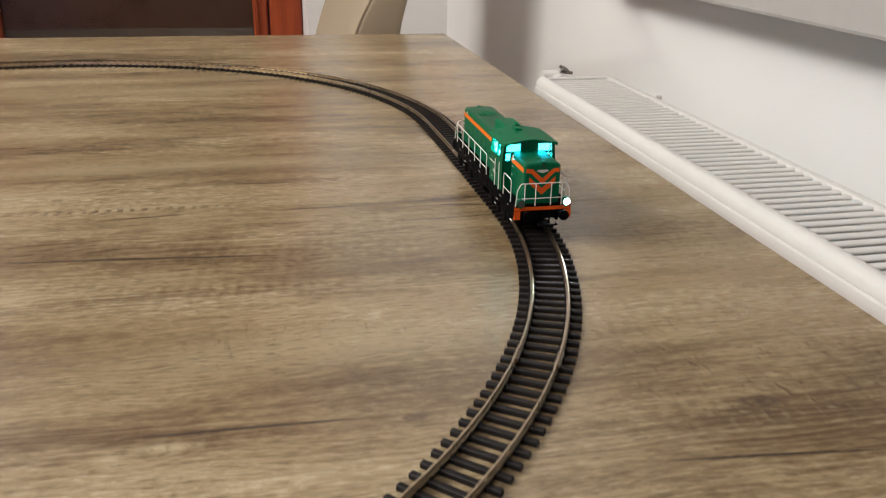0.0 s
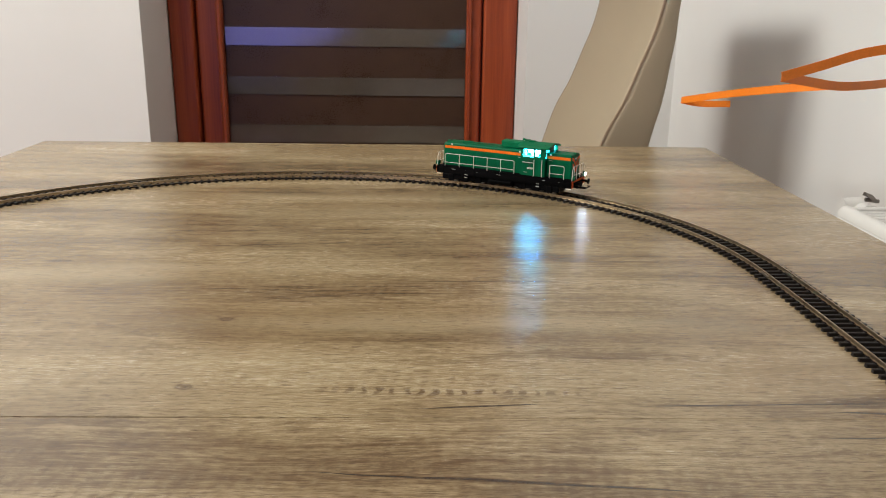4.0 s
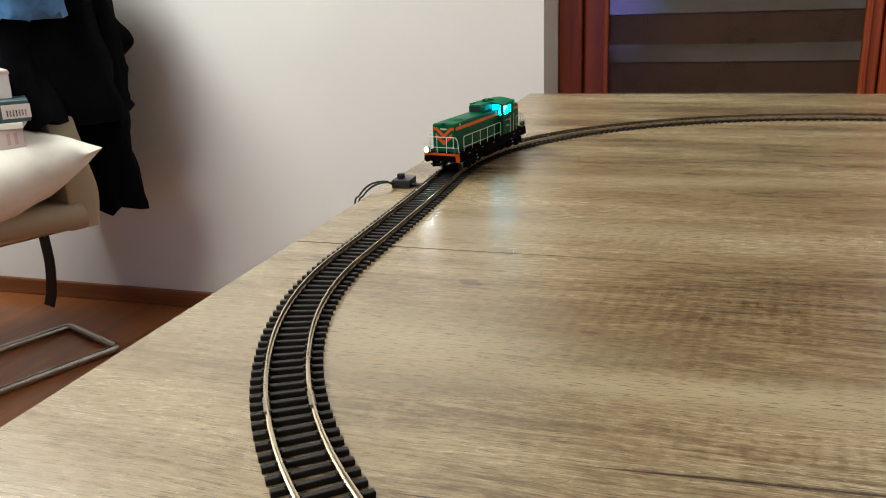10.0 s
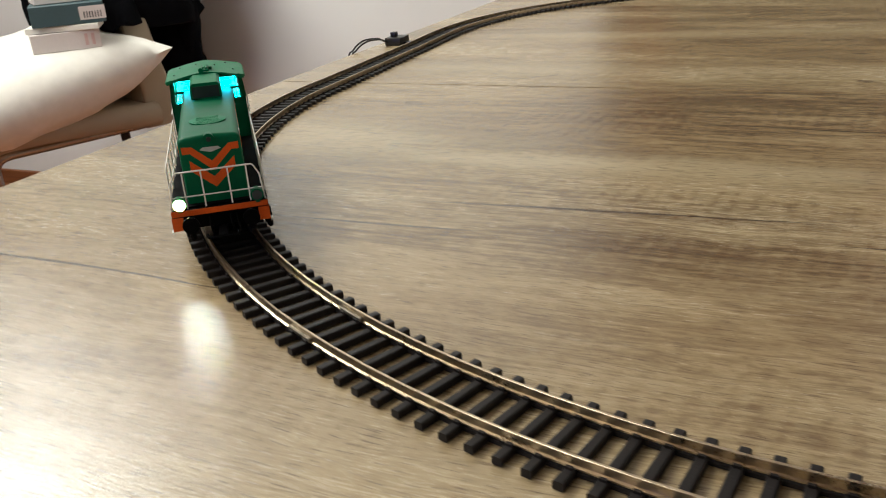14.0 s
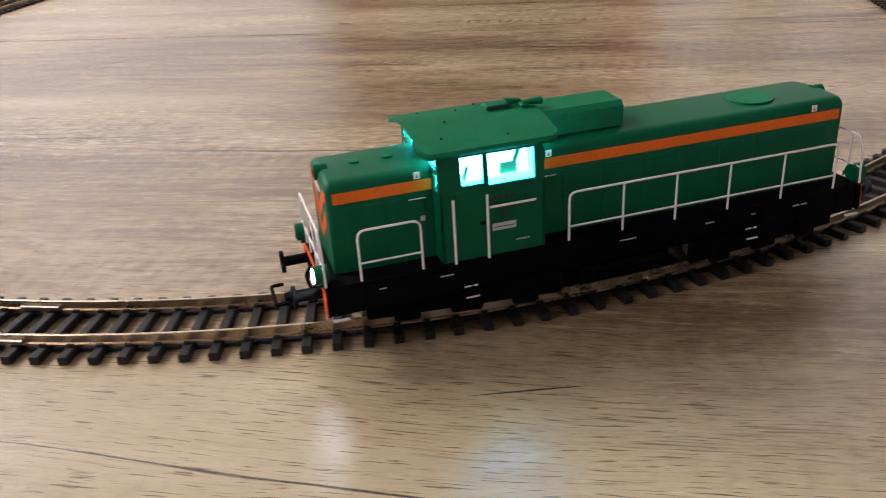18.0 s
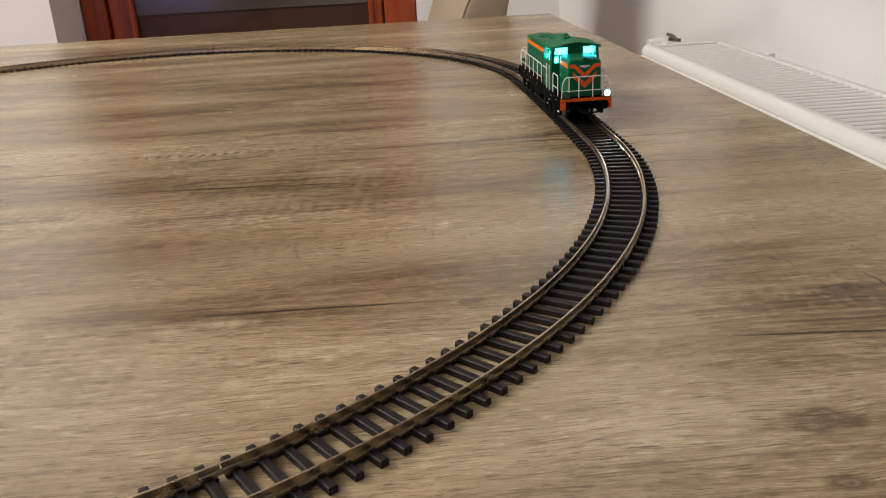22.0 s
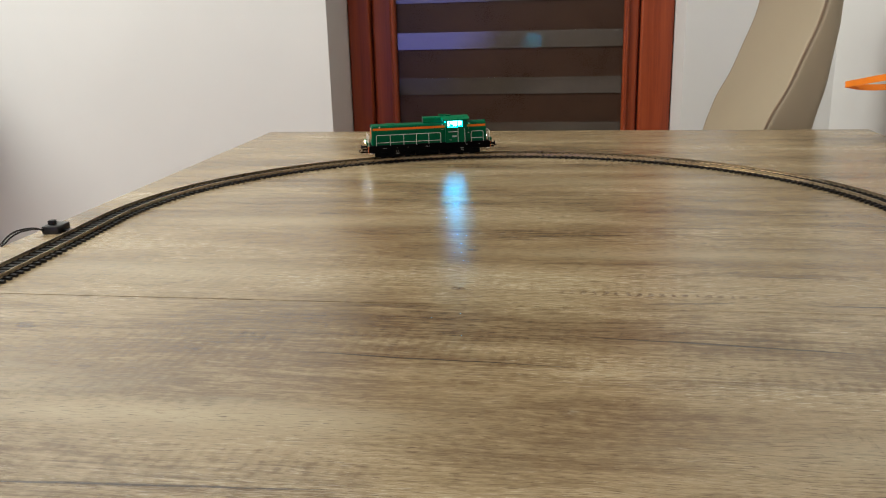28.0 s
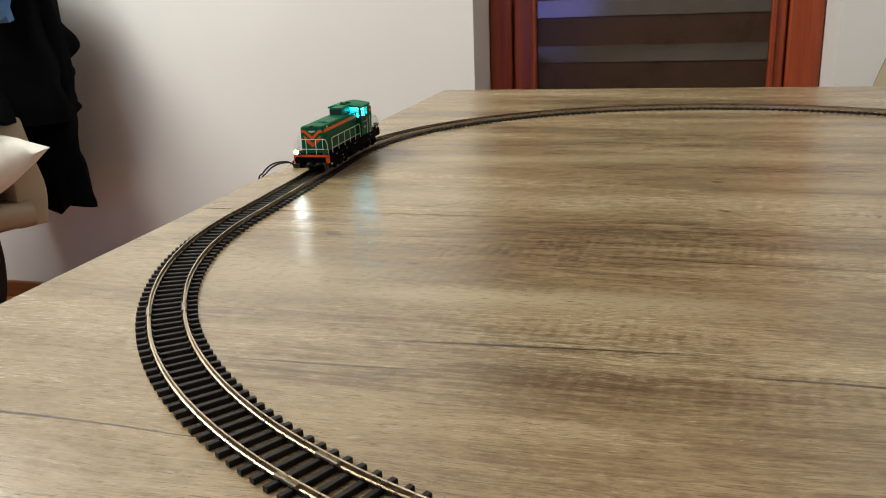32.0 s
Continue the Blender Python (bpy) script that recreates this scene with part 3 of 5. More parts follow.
# ---- the table ----
def build_table():
    t = thing("dining_table", (0.0405, 0, 0), "extended oak-look dining table with a seam across its top", "table")
    x0, x1 = -0.4405, 0.4405
    ob = part("tabletop", box(bmesh.new(), x0, x1, -0.0857, 0.678, TOP - 0.03, TOP, 0.0002), M_TABLE, t)
    bm = box(bmesh.new(), x0, x1, -0.85, -0.0868, TOP - 0.03, TOP - 0.0002, 0.0002)
    for v in bm.verts:
        if v.co.y > -0.5:                            # the leaf stands a little askew: the gap closes along the table
            v.co.y += 0.0019 * (v.co.x - x0) / (x1 - x0)
    ob2 = part("tabletop", bm, M_TABLE, t)
    for o in (ob, ob2):
        o.data.transform(Matrix.Translation((0.0405, 0, -TOP)))
        o.location = (-0.0405, 0, TOP)
    part("apron", panel(bmesh.new(), [x0 + 0.06, x1 - 0.06], [-0.79, 0.615], set(), 0.07, lambda u, v, w: (u, v, TOP - 0.031 - w)), M_TABLE, t)
    for x in (x0 + 0.045, x1 - 0.045):
        for y in (-0.80, 0.625):
            part("leg", box(bmesh.new(), x - 0.035, x + 0.035, y - 0.035, y + 0.035, 0, TOP - 0.0305, 0.003), M_TABLE, t)


build_table()


# ---- the model railway ----
R, L, TURN = 0.3519, 0.2235, 1.35          # curve radius, straight length, turn of the oval on the table
SPIN = pose(0, 0, 0, 0, 0, TURN)
GAUGE, HEAD, SLEEPER_H = 0.0172, 0.0050, 0.0022
LAP = 2 * L + 2 * math.pi * R


def true_oval(s):
    """Place of the middle line at the length s, on the oval as it is meant to lie."""
    s %= LAP
    if s < L:
        return R, -L / 2 + s
    s -= L
    if s < math.pi * R:
        return R * math.cos(s / R), L / 2 + R * math.sin(s / R)
    s -= math.pi * R
    if s < L:
        return -R, L / 2 - s
    a = math.pi + (s - L) / R
    return R * math.cos(a), -L / 2 + R * math.sin(a)


def ease(v, lo, hi):
    u = max(0.0, min(1.0, (v - lo) / (hi - lo)))
    return u * u * (3 - 2 * u)


def laid(s):
    """The same place with the play of the joints: the far half is spread and pushed in by a few millimetres."""
    x, y = true_oval(s)
    k = x / R
    side = 0.0046 * ease(y, -0.24, 0.06) if x > 0 else 0.0060 * ease(y, 0.02, 0.28) - 0.0012 * ease(y, -0.20, -0.05)
    return Vector((x + k * side, y - 0.0065 * ease(y, 0.24, 0.46), 0))


def on_track(s):
    """Place and heading of the track's middle line at the length s, on the flat oval before its turn."""
    d = laid(s + 0.002) - laid(s - 0.002)
    return laid(s), math.atan2(d.y, d.x)


def sleeper_mesh():
    bm = bmesh.new()
    w, h = 0.0013, 0.0150
    for lo, hi, z, cut in ((-h, h, SLEEPER_H, 0.0003),):
        prism(bm, [(-w, 0), (w, 0), (w, z - cut), (w - cut, z), (-w + cut, z), (-w, z - cut)], lo, hi, "y")
    for y in (-GAUGE / 2, GAUGE / 2):
        for d in (-0.0014, 0.0014):
            box(bm, -0.0009, 0.0009, y + d - 0.0004, y + d + 0.0004, SLEEPER_H - 0.0002, SLEEPER_H + 0.0007)
    me = bpy.data.meshes.new("sleeper")
    bmesh.ops.recalc_face_normals(bm, faces=bm.faces)
    bm.to_mesh(me)
    bm.free()
    me.materials.append(M_SLEEPER)
    return me


def build_track():
    sleeper = sleeper_mesh()
    base, half, web = SLEEPER_H - 0.0001, 0.0004, 0.00022
    ring = [(-0.0009, base), (0.0009, base), (0.0009, base + 0.0004), (web, base + 0.0006), (web, HEAD - 0.0009), (half, HEAD - 0.0007), (half, HEAD - 0.0001), (half - 0.0001, HEAD),
            (-half + 0.0001, HEAD), (-half, HEAD - 0.0001), (-half, HEAD - 0.0007), (-web, HEAD - 0.0009), (-web, base + 0.0006), (-0.0009, base + 0.0004)]
    cuts, s = [], 0.0
    cuts.append((0.0, L, True))
    s = L
    for i in range(6):
        cuts.append((s, s + math.pi * R / 6, False))
        s += math.pi * R / 6
    cuts.append((s, s + L, True))
    s += L
    for i in range(6):
        cuts.append((s, s + math.pi * R / 6, False))
        s += math.pi * R / 6
    for k, (a, b, straight) in enumerate(cuts):
        mid, head = on_track((a + b) / 2)
        home = SPIN @ Matrix.Translation((mid.x, mid.y, TOP)) @ pose(0, 0, 0, 0, 0, math.degrees(head))
        t = tagged(new("track_section"), "straight piece of model railway track on the table" if straight else "curved piece of model railway track on the table", "track", "pieces of the track oval")
        t.matrix_world = home
        back = home.inverted() @ SPIN
        n = round((b - a) / 0.00725)
        for i in range(n):
            p, h = on_track(a + (i + 0.5) * (b - a) / n)
            o = new("sleeper", sleeper)
            o.parent = t
            o.matrix_basis = back @ Matrix.Translation((p.x, p.y, TOP)) @ pose(0, 0, 0, 0, 0, math.degrees(h) + random.uniform(-0.5, 0.5))
        for side in (-1, 1):
            path = []
            for i in range(13):
                u = a + 0.0002 + (b - a - 0.0004) * i / 12
                p, h = on_track(u)
                q = p + Vector((-math.sin(h), math.cos(h), 0)) * side * GAUGE / 2
                path.append(back @ Vector((q.x, q.y, TOP)))
            smooth(part("rail", sweep(bmesh.new(), path, ring, flat=(0, 0, 1)), M_RAIL, t, "brassy nickel rail"), 30)
            p, h = on_track(b)
            q = p + Vector((-math.sin(h), math.cos(h), 0)) * side * GAUGE / 2
            j = part("rail_joiner", box(bmesh.new(), -0.006, 0.006, -0.0013, 0.0013, base + 0.0002, base + 0.0017, 0.0003, 1), M_JOINER, t, "folded metal rail joiner")
            j.matrix_basis = back @ Matrix.Translation((q.x, q.y, TOP)) @ pose(0, 0, 0, 0, 0, math.degrees(h))
        # webs that tie the sleepers together under the rails
        for side in (-1, 1):
            path = []
            for i in range(13):
                p, h = on_track(a + 0.001 + (b - a - 0.002) * i / 12)
                q = p + Vector((-math.sin(h), math.cos(h), 0)) * side * GAUGE / 2
                path.append(back @ Vector((q.x, q.y, TOP)))
            part("web", sweep(bmesh.new(), path, [(-0.0007, 0.0002), (0.0007, 0.0002), (0.0007, 0.0012), (-0.0007, 0.0012)], flat=(0, 0, 1)), M_SLEEPER, t)


build_track()


def build_feeder():
    f = thing("track_connector", (-0.3835, 0.074, TOP), "black plastic plug that feeds the track by two wires", "connector", turn=TURN)
    f.scale = (0.8, 0.76, 0.8)
    smooth(part("housing", box(bmesh.new(), -0.0085, 0.0105, -0.0130, 0.0130, 0.0, 0.0085, 0.0012), M_PLASTIC, f))
    smooth(part("cap", box(bmesh.new(), -0.0045, 0.0020, -0.0060, 0.0020, 0.0083, 0.0135, 0.0009), M_PLASTIC, f))
    part("tongue", box(bmesh.new(), 0.0095, 0.0195, -0.0045, 0.0045, 0.0006, 0.0030, 0.0004), M_PLASTIC, f)
    for dx, dz, out in ((0, 0, 0.0), (-0.002, 0.001, 0.004)):
        path = curve([(-0.006 + dx, -0.0125, 0.0045), (-0.010 + dx, -0.024, 0.0085 + dz), (-0.0165 - out, -0.042, 0.0090 + dz), (-0.0235 - out, -0.055, 0.002), (-0.0275 - out, -0.060, -0.012), (-0.029 - out, -0.062, -0.10), (-0.029 - out, -0.05, -0.40), (-0.06, -0.02, -TOP / 0.8 + 0.0015), (-0.20, 0.10, -TOP / 0.8 + 0.0015)])
        smooth(part("wire", tube(bmesh.new(), path, 0.0010, 6), M_WIRE, f, "thin black wire hanging over the table's edge"))


build_feeder()


# ---- the locomotive: lengths in metres, x forwards, z from the table top ----
LX = 0.001          # the body sits this far forwards of the middle between its bogies
PIVOT = 0.0414


def build_loco():
    loco = thing("model_locomotive", (0, 0, 0), "green and orange model diesel locomotive with lit cab windows", "locomotive")

    def P(name, bm, material, label="", under=None, soft=True):
        ob = part(name, bm, material, under or loco, label)
        return smooth(ob, 35) if soft else ob

    def X(v):
        return v * 0.001 + LX

    def mm(v):
        return v * 0.001

    def bx(bm, x0, x1, y0, y1, z0, z1, bevel=0.0, seg=2, m=None):
        return box(bm, X(x0), X(x1), mm(y0), mm(y1), mm(z0), mm(z1), mm(bevel), seg, m)

    # frame and running boards
    frame = P("frame", bx(bmesh.new(), -78, 69.5, -16.2, 16.2, 13.4, 20.8, 0.4), M_BLACK, "black underframe")
    P("walkway", bx(bmesh.new(), -77.5, 69, -16.6, 16.6, 20.7, 21.5, 0.25), M_BLACK)
    for y in (-16.25, 16.25):
        for k in range(12):
            P("frame_rib", bx(bmesh.new(), -70 + k * 12.1, -69.5 + k * 12.1, y - 0.12, y + 0.12, 14.0, 20.4), M_BLACK, under=frame, soft=False)
        for x, w in ((-51, 3.4), (-3, 4.6), (22, 2.6), (36, 1.2), (49, 4.4), (-66, 1.6)):
            P("lettering", bx(bmesh.new(), x, x + w, y - 0.1, y + 0.1, 18.35, 18.62), M_LABEL, "pale lettering bar", frame, False)
    P("fuel_tank", bx(bmesh.new(), -15, 13, -14.8, 14.8, 7.6, 14.6, 1.2, 3), M_BLACK)
    for y in (-1, 1):
        P("air_tank", disc(bmesh.new(), (X(-2), mm(14.8 * y), mm(11.2)), mm(1.9), mm(24), "x", 12), M_BLACK, under=frame)
        for k, (x0, w) in enumerate(((-45.6, 5.2), (34, 5.2))):
            st = P("step", bx(bmesh.new(), x0, x0 + w, y * 15.0, y * 17.2, 11.6, 12.1), M_BLACK)
            P("edge_mark", bx(bmesh.new(), x0 + 0.6, x0 + w - 1.2, y * 17.2, y * 17.36, 11.65, 12.05), M_WHITE, "white step edge", st, False)
            P("edge_mark", bx(bmesh.new(), x0 + 0.6, x0 + w - 1.2, y * 16.25, y * 16.4, 14.2, 14.6), M_WHITE, "white step edge", st, False)
            P("hanger", bx(bmesh.new(), x0 + w / 2 - 0.4, x0 + w / 2 + 0.4, y * 15.6, y * 16.4, 11.8, 15), M_BLACK, under=st)

    # hoods: rounded along their top edges
    def hood(x0, x1, hw, z1, r):
        prof = [(-hw, 21.2), (hw, 21.2)]
        prof += [(hw - r + r * math.cos(a), z1 - r * 0.8 + r * 0.8 * math.sin(a)) for a in [i * math.pi / 10 for i in range(6)]]
        prof += [(0, z1 + 0.5)]
        prof += [(-hw + r - r * math.sin(a), z1 - r * 0.8 + r * 0.8 * math.cos(a)) for a in [i * math.pi / 10 for i in range(6)]]
        bm = bmesh.new()
        n = 5
        sl = []
        for i in range(n + 1):                       # rounded nose at the far end
            a = i / n * math.pi / 2
            sl.append((1 - math.cos(a), math.sin(a)))
        rows = []
        sgn = 1 if x1 > x0 else -1
        for u, k in [(0.0, 1.0)] + [(abs(x1 - x0) - 1.6 + 1.6 * b, 1 - 0.09 * a) for a, b in sl]:
            rows.append([bm.verts.new((X(x0 + sgn * u), mm(y * k), mm(21.2 + (z - 21.2) * (1 - (1 - k) * 0.7)))) for y, z in prof])
        m = len(prof)
        for a, b in zip(rows, rows[1:]):
            for j in range(m):
                bm.faces.new((a[j], b[j], b[(j + 1) % m], a[(j + 1) % m]))
        bm.faces.new(rows[0]), bm.faces.new(rows[-1])
        return bm

    long_hood = P("long_hood", hood(-23.5, 66.3, 10.6, 44.9, 2.6), M_GREENSHADE)
    short_hood = P("short_hood", hood(-50, -75.2, 10.6, 44.5, 2.6), M_GREENSHADE)
    # stripes, doors and marks on the hood sides
    for y in (-1, 1):
        P("stripe", bx(bmesh.new(), -23.4, 64.8, y * 10.55, y * 10.74, 39.1, 41.8), M_ORANGE, "orange stripe", long_hood, False)
        P("stripe", bx(bmesh.new(), -73.8, -50.1, y * 10.55, y * 10.74, 39.1, 41.8), M_ORANGE, "orange stripe", short_hood, False)
        for k in range(7):
            x = -16.5 + k * 11.2
            P("hood_door", bx(bmesh.new(), x, x + 10.5, y * 10.5, y * 10.72, 22.6, 37.8, 0.1, 1), M_GREENSHADE, "", long_hood)
            bm = bmesh.new()
            for z in (25, 31, 36):
                bx(bm, x + 0.4, x + 1.1, y * 10.7, y * 10.95, z, z + 0.9)
            P("hinge", bm, M_GREENSHADE, "", long_hood, False)
        P("hood_door", bx(bmesh.new(), -71, -61.8, y * 10.5, y * 10.72, 22.6, 37.8, 0.1, 1), M_GREENSHADE, "", short_hood)
        P("hood_door", bx(bmesh.new(), -61.2, -52, y * 10.5, y * 10.72, 22.6, 37.8, 0.1, 1), M_GREENSHADE, "", short_hood)
        for x, hd in ((-21.0, long_hood), (55.8, long_hood), (-54.3, short_hood)):
            mk = P("warning_mark", bx(bmesh.new(), x, x + 1.5, y * 10.5, y * 10.78, 42.2, 43.8), M_WHITE, "small white warning label", hd, False)
            P("warning_sign", prism(bmesh.new(), [(X(x + 0.35), mm(42.5)), (X(x + 1.15), mm(42.5)), (X(x + 0.75), mm(43.3))], mm(y * 10.77), mm(y * 10.84), "y"), M_ORANGE, "", None, False).parent = hd
        P("warning_mark", bx(bmesh.new(), -53.4, -52.2, y * 10.7, y * 10.78, 31.4, 32.7), M_LABEL, "small grey label", short_hood, False)
        P("grab_bar", tube(bmesh.new(), [(X(-56), mm(y * 10.9), mm(37.3)), (X(-51.8), mm(y * 10.9), mm(37.3))], mm(0.14), 5), M_WHITE, "", short_hood)
        P("grab_bar", tube(bmesh.new(), [(X(-22), mm(y * 10.9), mm(37.3)), (X(-18.4), mm(y * 10.9), mm(37.3))], mm(0.14), 5), M_WHITE, "", long_hood)
    # chevrons on both noses
    for sx, xe, hd in ((1, 66.28, long_hood), (-1, -75.18, short_hood)):
        def chev(pts):
            bm = bmesh.new()
            for s in (-1, 1):
                prism(bm, [(mm(s * u), mm(v)) for u, v in pts], X(xe - sx * 0.3), X(xe + sx * 0.14), "x")
            return bm
        P("chevron", chev([(9.6, 41.8), (9.6, 39.3), (7.0, 39.3), (0, 32.6), (0, 36.0), (6.2, 41.6)]), M_SIGNAL, "red-orange chevron", hd, False)
        P("chevron", chev([(7.6, 36.9), (7.6, 33.2), (0, 26.6), (0, 30.4)]), M_SIGNAL, "red-orange chevron", hd, False)
        P("badge", prism(bmesh.new(), [(mm(u), mm(v)) for u, v in ((-3.6, 40.2), (0, 39.2), (3.6, 40.2), (2.6, 41.0), (-2.6, 41.0))], X(xe - sx * 0.2), X(xe + sx * 0.2), "x"), M_LABEL, "pale nose badge", hd, False)
        lampb = P("top_lamp", disc(bmesh.new(), (X(xe - sx * 0.9), 0, mm(43.9)), mm(1.9), mm(3.2), "x", 18), M_GREENSHADE, "", hd)
        P("lens", disc(bmesh.new(), (X(xe + sx * 0.75), 0, mm(43.8)), mm(0.9), mm(0.4), "x", 14), M_DIAL, "dark lamp glass", hd)
    # roof details of the hoods
    bm = disc(bmesh.new(), (X(43.5), 0, mm(45.36)), mm(6.6), mm(0.30), "z", 40)
    disc(bm, (X(43.5), 0, mm(45.40)), mm(5.4), mm(0.36), "z", 40)
    P("fan_grille", bm, M_GREENLIT, "round fan grille", long_hood)
    bm = bmesh.new()
    for k in range(9):
        bx(bm, 38.4 + k * 1.15, 38.9 + k * 1.15, -4.0, 4.0, 45.5, 45.64)
    P("grille_bar", bm, M_GREENLIT, "", long_hood, False)
    for x in (-58, -66):
        P("hatch", disc(bmesh.new(), (X(x), 0, mm(45.0)), mm(1.3), mm(0.7), "z", 12), M_GREENLIT, "", short_hood)
    # raised casing behind the cab
    prof = [(-6.2, 45.5), (6.2, 45.5), (6.2, 50.6), (4.9, 51.8), (-4.9, 51.8), (-6.2, 50.6)]
    casing = P("exhaust_casing", prism(bmesh.new(), [(mm(a), mm(b)) for a, b in prof], X(-20.5), X(2.2), "x"), M_GREENLIT, "", None, False)
    P("intake", bx(bmesh.new(), 2.1, 2.4, -5.4, 5.4, 45.8, 50.5), M_DIAL, "dark air intake", casing, False)

    # cab: walls with openings, lit inside
    def side_wall(y):
        us = [-49.9, -44.6, -38.9, -37.9, -26.0, -23.6]
        vs = [21.3, 39.6, 40.4, 47.4, 49.2]
        return panel(bmesh.new(), us, vs, {(1, 2), (3, 1), (3, 2)}, 0.7, lambda u, v, w: (X(u), mm(y * (16.0 - w - max(0, v - 39.6) * 0.09)), mm(v)))

    def end_wall(x, sgn):
        us = [-16.0, -14.2, -11.4, -5.6, 5.6, 11.4, 14.2, 16.0]
        vs = [21.3, 39.4, 43.4, 44.6, 48.9, 49.6]
        holes = {(1, 1), (5, 1), (1, 3), (2, 3), (4, 3), (5, 3)}
        return panel(bmesh.new(), us, vs, holes, 0.7, lambda u, v, w: (X(x + sgn * w), mm(u * (1 - max(0, v - 39.6) * 0.0055)), mm(v)))

    cab = P("cab_wall", side_wall(-1), M_GREENSHADE, "", None, False)
    cab2 = P("cab_wall", side_wall(1), M_GREENSHADE, "", None, False)
    rear = P("cab_wall", end_wall(-49.9, 1), M_GREENSHADE, "", None, False)
    front = P("cab_wall", end_wall(-23.6, -1), M_GREENSHADE, "", None, False)
    P("cab_floor", bx(bmesh.new(), -49, -24.5, -15, 15, 21.3, 22), M_BLACK)
    core = P("cab_lamp", bx(bmesh.new(), -42, -27.5, -9.0, 9.0, 41.0, 48.8, 1.0, 2), M_CABCORE, "glowing light guide inside the cab")
    for s in (-1, 1):
        bm = bx(bmesh.new(), -33.5, -29.0, s * 11.5, s * 12.3, 40.0, 43.2, 0.3, 1)
        tube(bm, [(X(-29.8), mm(s * 11.9), mm(43.0)), (X(-28.4), mm(s * 11.9), mm(46.6))], mm(0.6), 6)
        tube(bm, [(X(-42.5), mm(s * 11.9), mm(40.5)), (X(-41.6), mm(s * 11.9), mm(43.6))], mm(0.5), 6)
        P("desk", bm, M_GREENLIT, "green driver's desk seen against the light", core)
    P("diffuser", bx(bmesh.new(), -48.6, -24.9, -13.6, 13.6, 38.6, 40.6, 0.3), M_CABLIGHT, "glowing cyan cab interior", core)
    P("diffuser", bx(bmesh.new(), -48.4, -44.2, -12.6, 12.6, 40.6, 49.6, 0.3), M_CABLIGHT, "", core)
    P("diffuser", bx(bmesh.new(), -26.6, -25.0, -12.6, 12.6, 40.6, 49.6, 0.3), M_CABLIGHT, "", core)
    for y, wl in ((-1, cab), (1, cab2)):
        for x0, x1, z0, z1 in ((-44.6, -38.9, 40.4, 47.4), (-37.9, -26.0, 39.6, 47.4)):
            lean = lambda z: y * (15.75 - max(0, z - 39.6) * 0.09)
            bm = bmesh.new()
            f = [bm.verts.new((X(a), mm(lean(b)), mm(b))) for a, b in ((x0, z0), (x1, z0), (x1, z1), (x0, z1))]
            g = [bm.verts.new((X(a), mm(lean(b) - y * 0.15), mm(b))) for a, b in ((x0, z0), (x1, z0), (x1, z1), (x0, z1))]
            bm.faces.new(f), bm.faces.new(g[::-1])
            for i in range(4):
                bm.faces.new((f[i], f[(i + 1) % 4], g[(i + 1) % 4], g[i]))
            P("window_pane", bm, M_PANE, "clear cab window", wl, False)
        P("window_frame", tube(bmesh.new(), [(X(a), mm(y * (16.08 - max(0, b - 39.6) * 0.09)), mm(b)) for a, b in ((-37.9, 39.6), (-26.0, 39.6), (-26.0, 47.4), (-37.9, 47.4))], mm(0.28), 5, True), M_GREENSHADE, "", wl)
        P("window_frame", tube(bmesh.new(), [(X(a), mm(y * (16.08 - max(0, b - 39.6) * 0.09)), mm(b)) for a, b in ((-44.6, 40.4), (-38.9, 40.4), (-38.9, 47.4), (-44.6, 47.4))], mm(0.28), 5, True), M_GREENSHADE, "", wl)
        door = P("cab_door", bx(bmesh.new(), -46.2, -38.6, y * 15.9, y * 16.15, 22.0, 39.2, 0.12, 1), M_GREENSHADE, "", wl)
        P("door_latch", bx(bmesh.new(), -40.2, -39.2, y * 16.1, y * 16.5, 30.2, 30.9), M_BLACK, "", wl)
        # plates and lettering too small to read
        P("plate_print", bx(bmesh.new(), -36.8, -31.6, y * 16.15, y * 16.20, 28.65, 28.85), M_DIAL, "thin line of print", wl, False)
        P("number_plate", bx(bmesh.new(), -37.2, -31.2, y * 15.95, y * 16.16, 27.9, 29.7), M_LABEL, "small grey data plate", wl, False)
        bm = bmesh.new()
        for x0, x1, z in ((-37.0, -31.0, 35.6), (-36.0, -31.4, 33.0), (-35.2, -32.2, 31.0)):
            n = 4
            for i in range(n):
                a = x0 + (x1 - x0) * i / n
                bx(bm, a, a + (x1 - x0) / n * 0.72, y * 15.95, y * 16.08, z, z + 1.2)
        P("lettering", bm, M_DIAL, "dark lettering bars", wl, False)
        bm = bmesh.new()
        for i in range(5):
            bx(bm, -31.2 + i * 0.75, -30.7 + i * 0.75, y * 15.95, y * 16.08, 24.3, 24.7)
        P("lettering", bm, M_LABEL, "pale lettering bars", wl, False)
    for x, wl, s in ((-49.75, rear, 1), (-23.75, front, -1)):
        for q in (-1, 1):
            for y0, y1, z0, z1 in ((5.6, 14.1, 44.6, 48.9), (11.4, 14.1, 39.4, 43.4)):
                k = 1 - max(0, (z0 + z1) / 2 - 39.6) * 0.0055
                P("window_pane", bx(bmesh.new(), x, x + s * 0.15, q * y0 * k, q * y1 * k, z0, z1), M_PANE, "clear cab window", wl, False)
    # roof: an arched shell that overhangs both ends
    half = [(17.1, 48.8), (16.5, 49.6), (13.8, 50.3), (10.2, 51.1), (6.2, 51.9), (3.0, 52.35), (0, 52.6)]
    outer = half + [(-a, b) for a, b in half[-2::-1]]
    inner = [(a * 0.955, b - 0.85) for a, b in outer][::-1]
    bm, rows = bmesh.new(), []
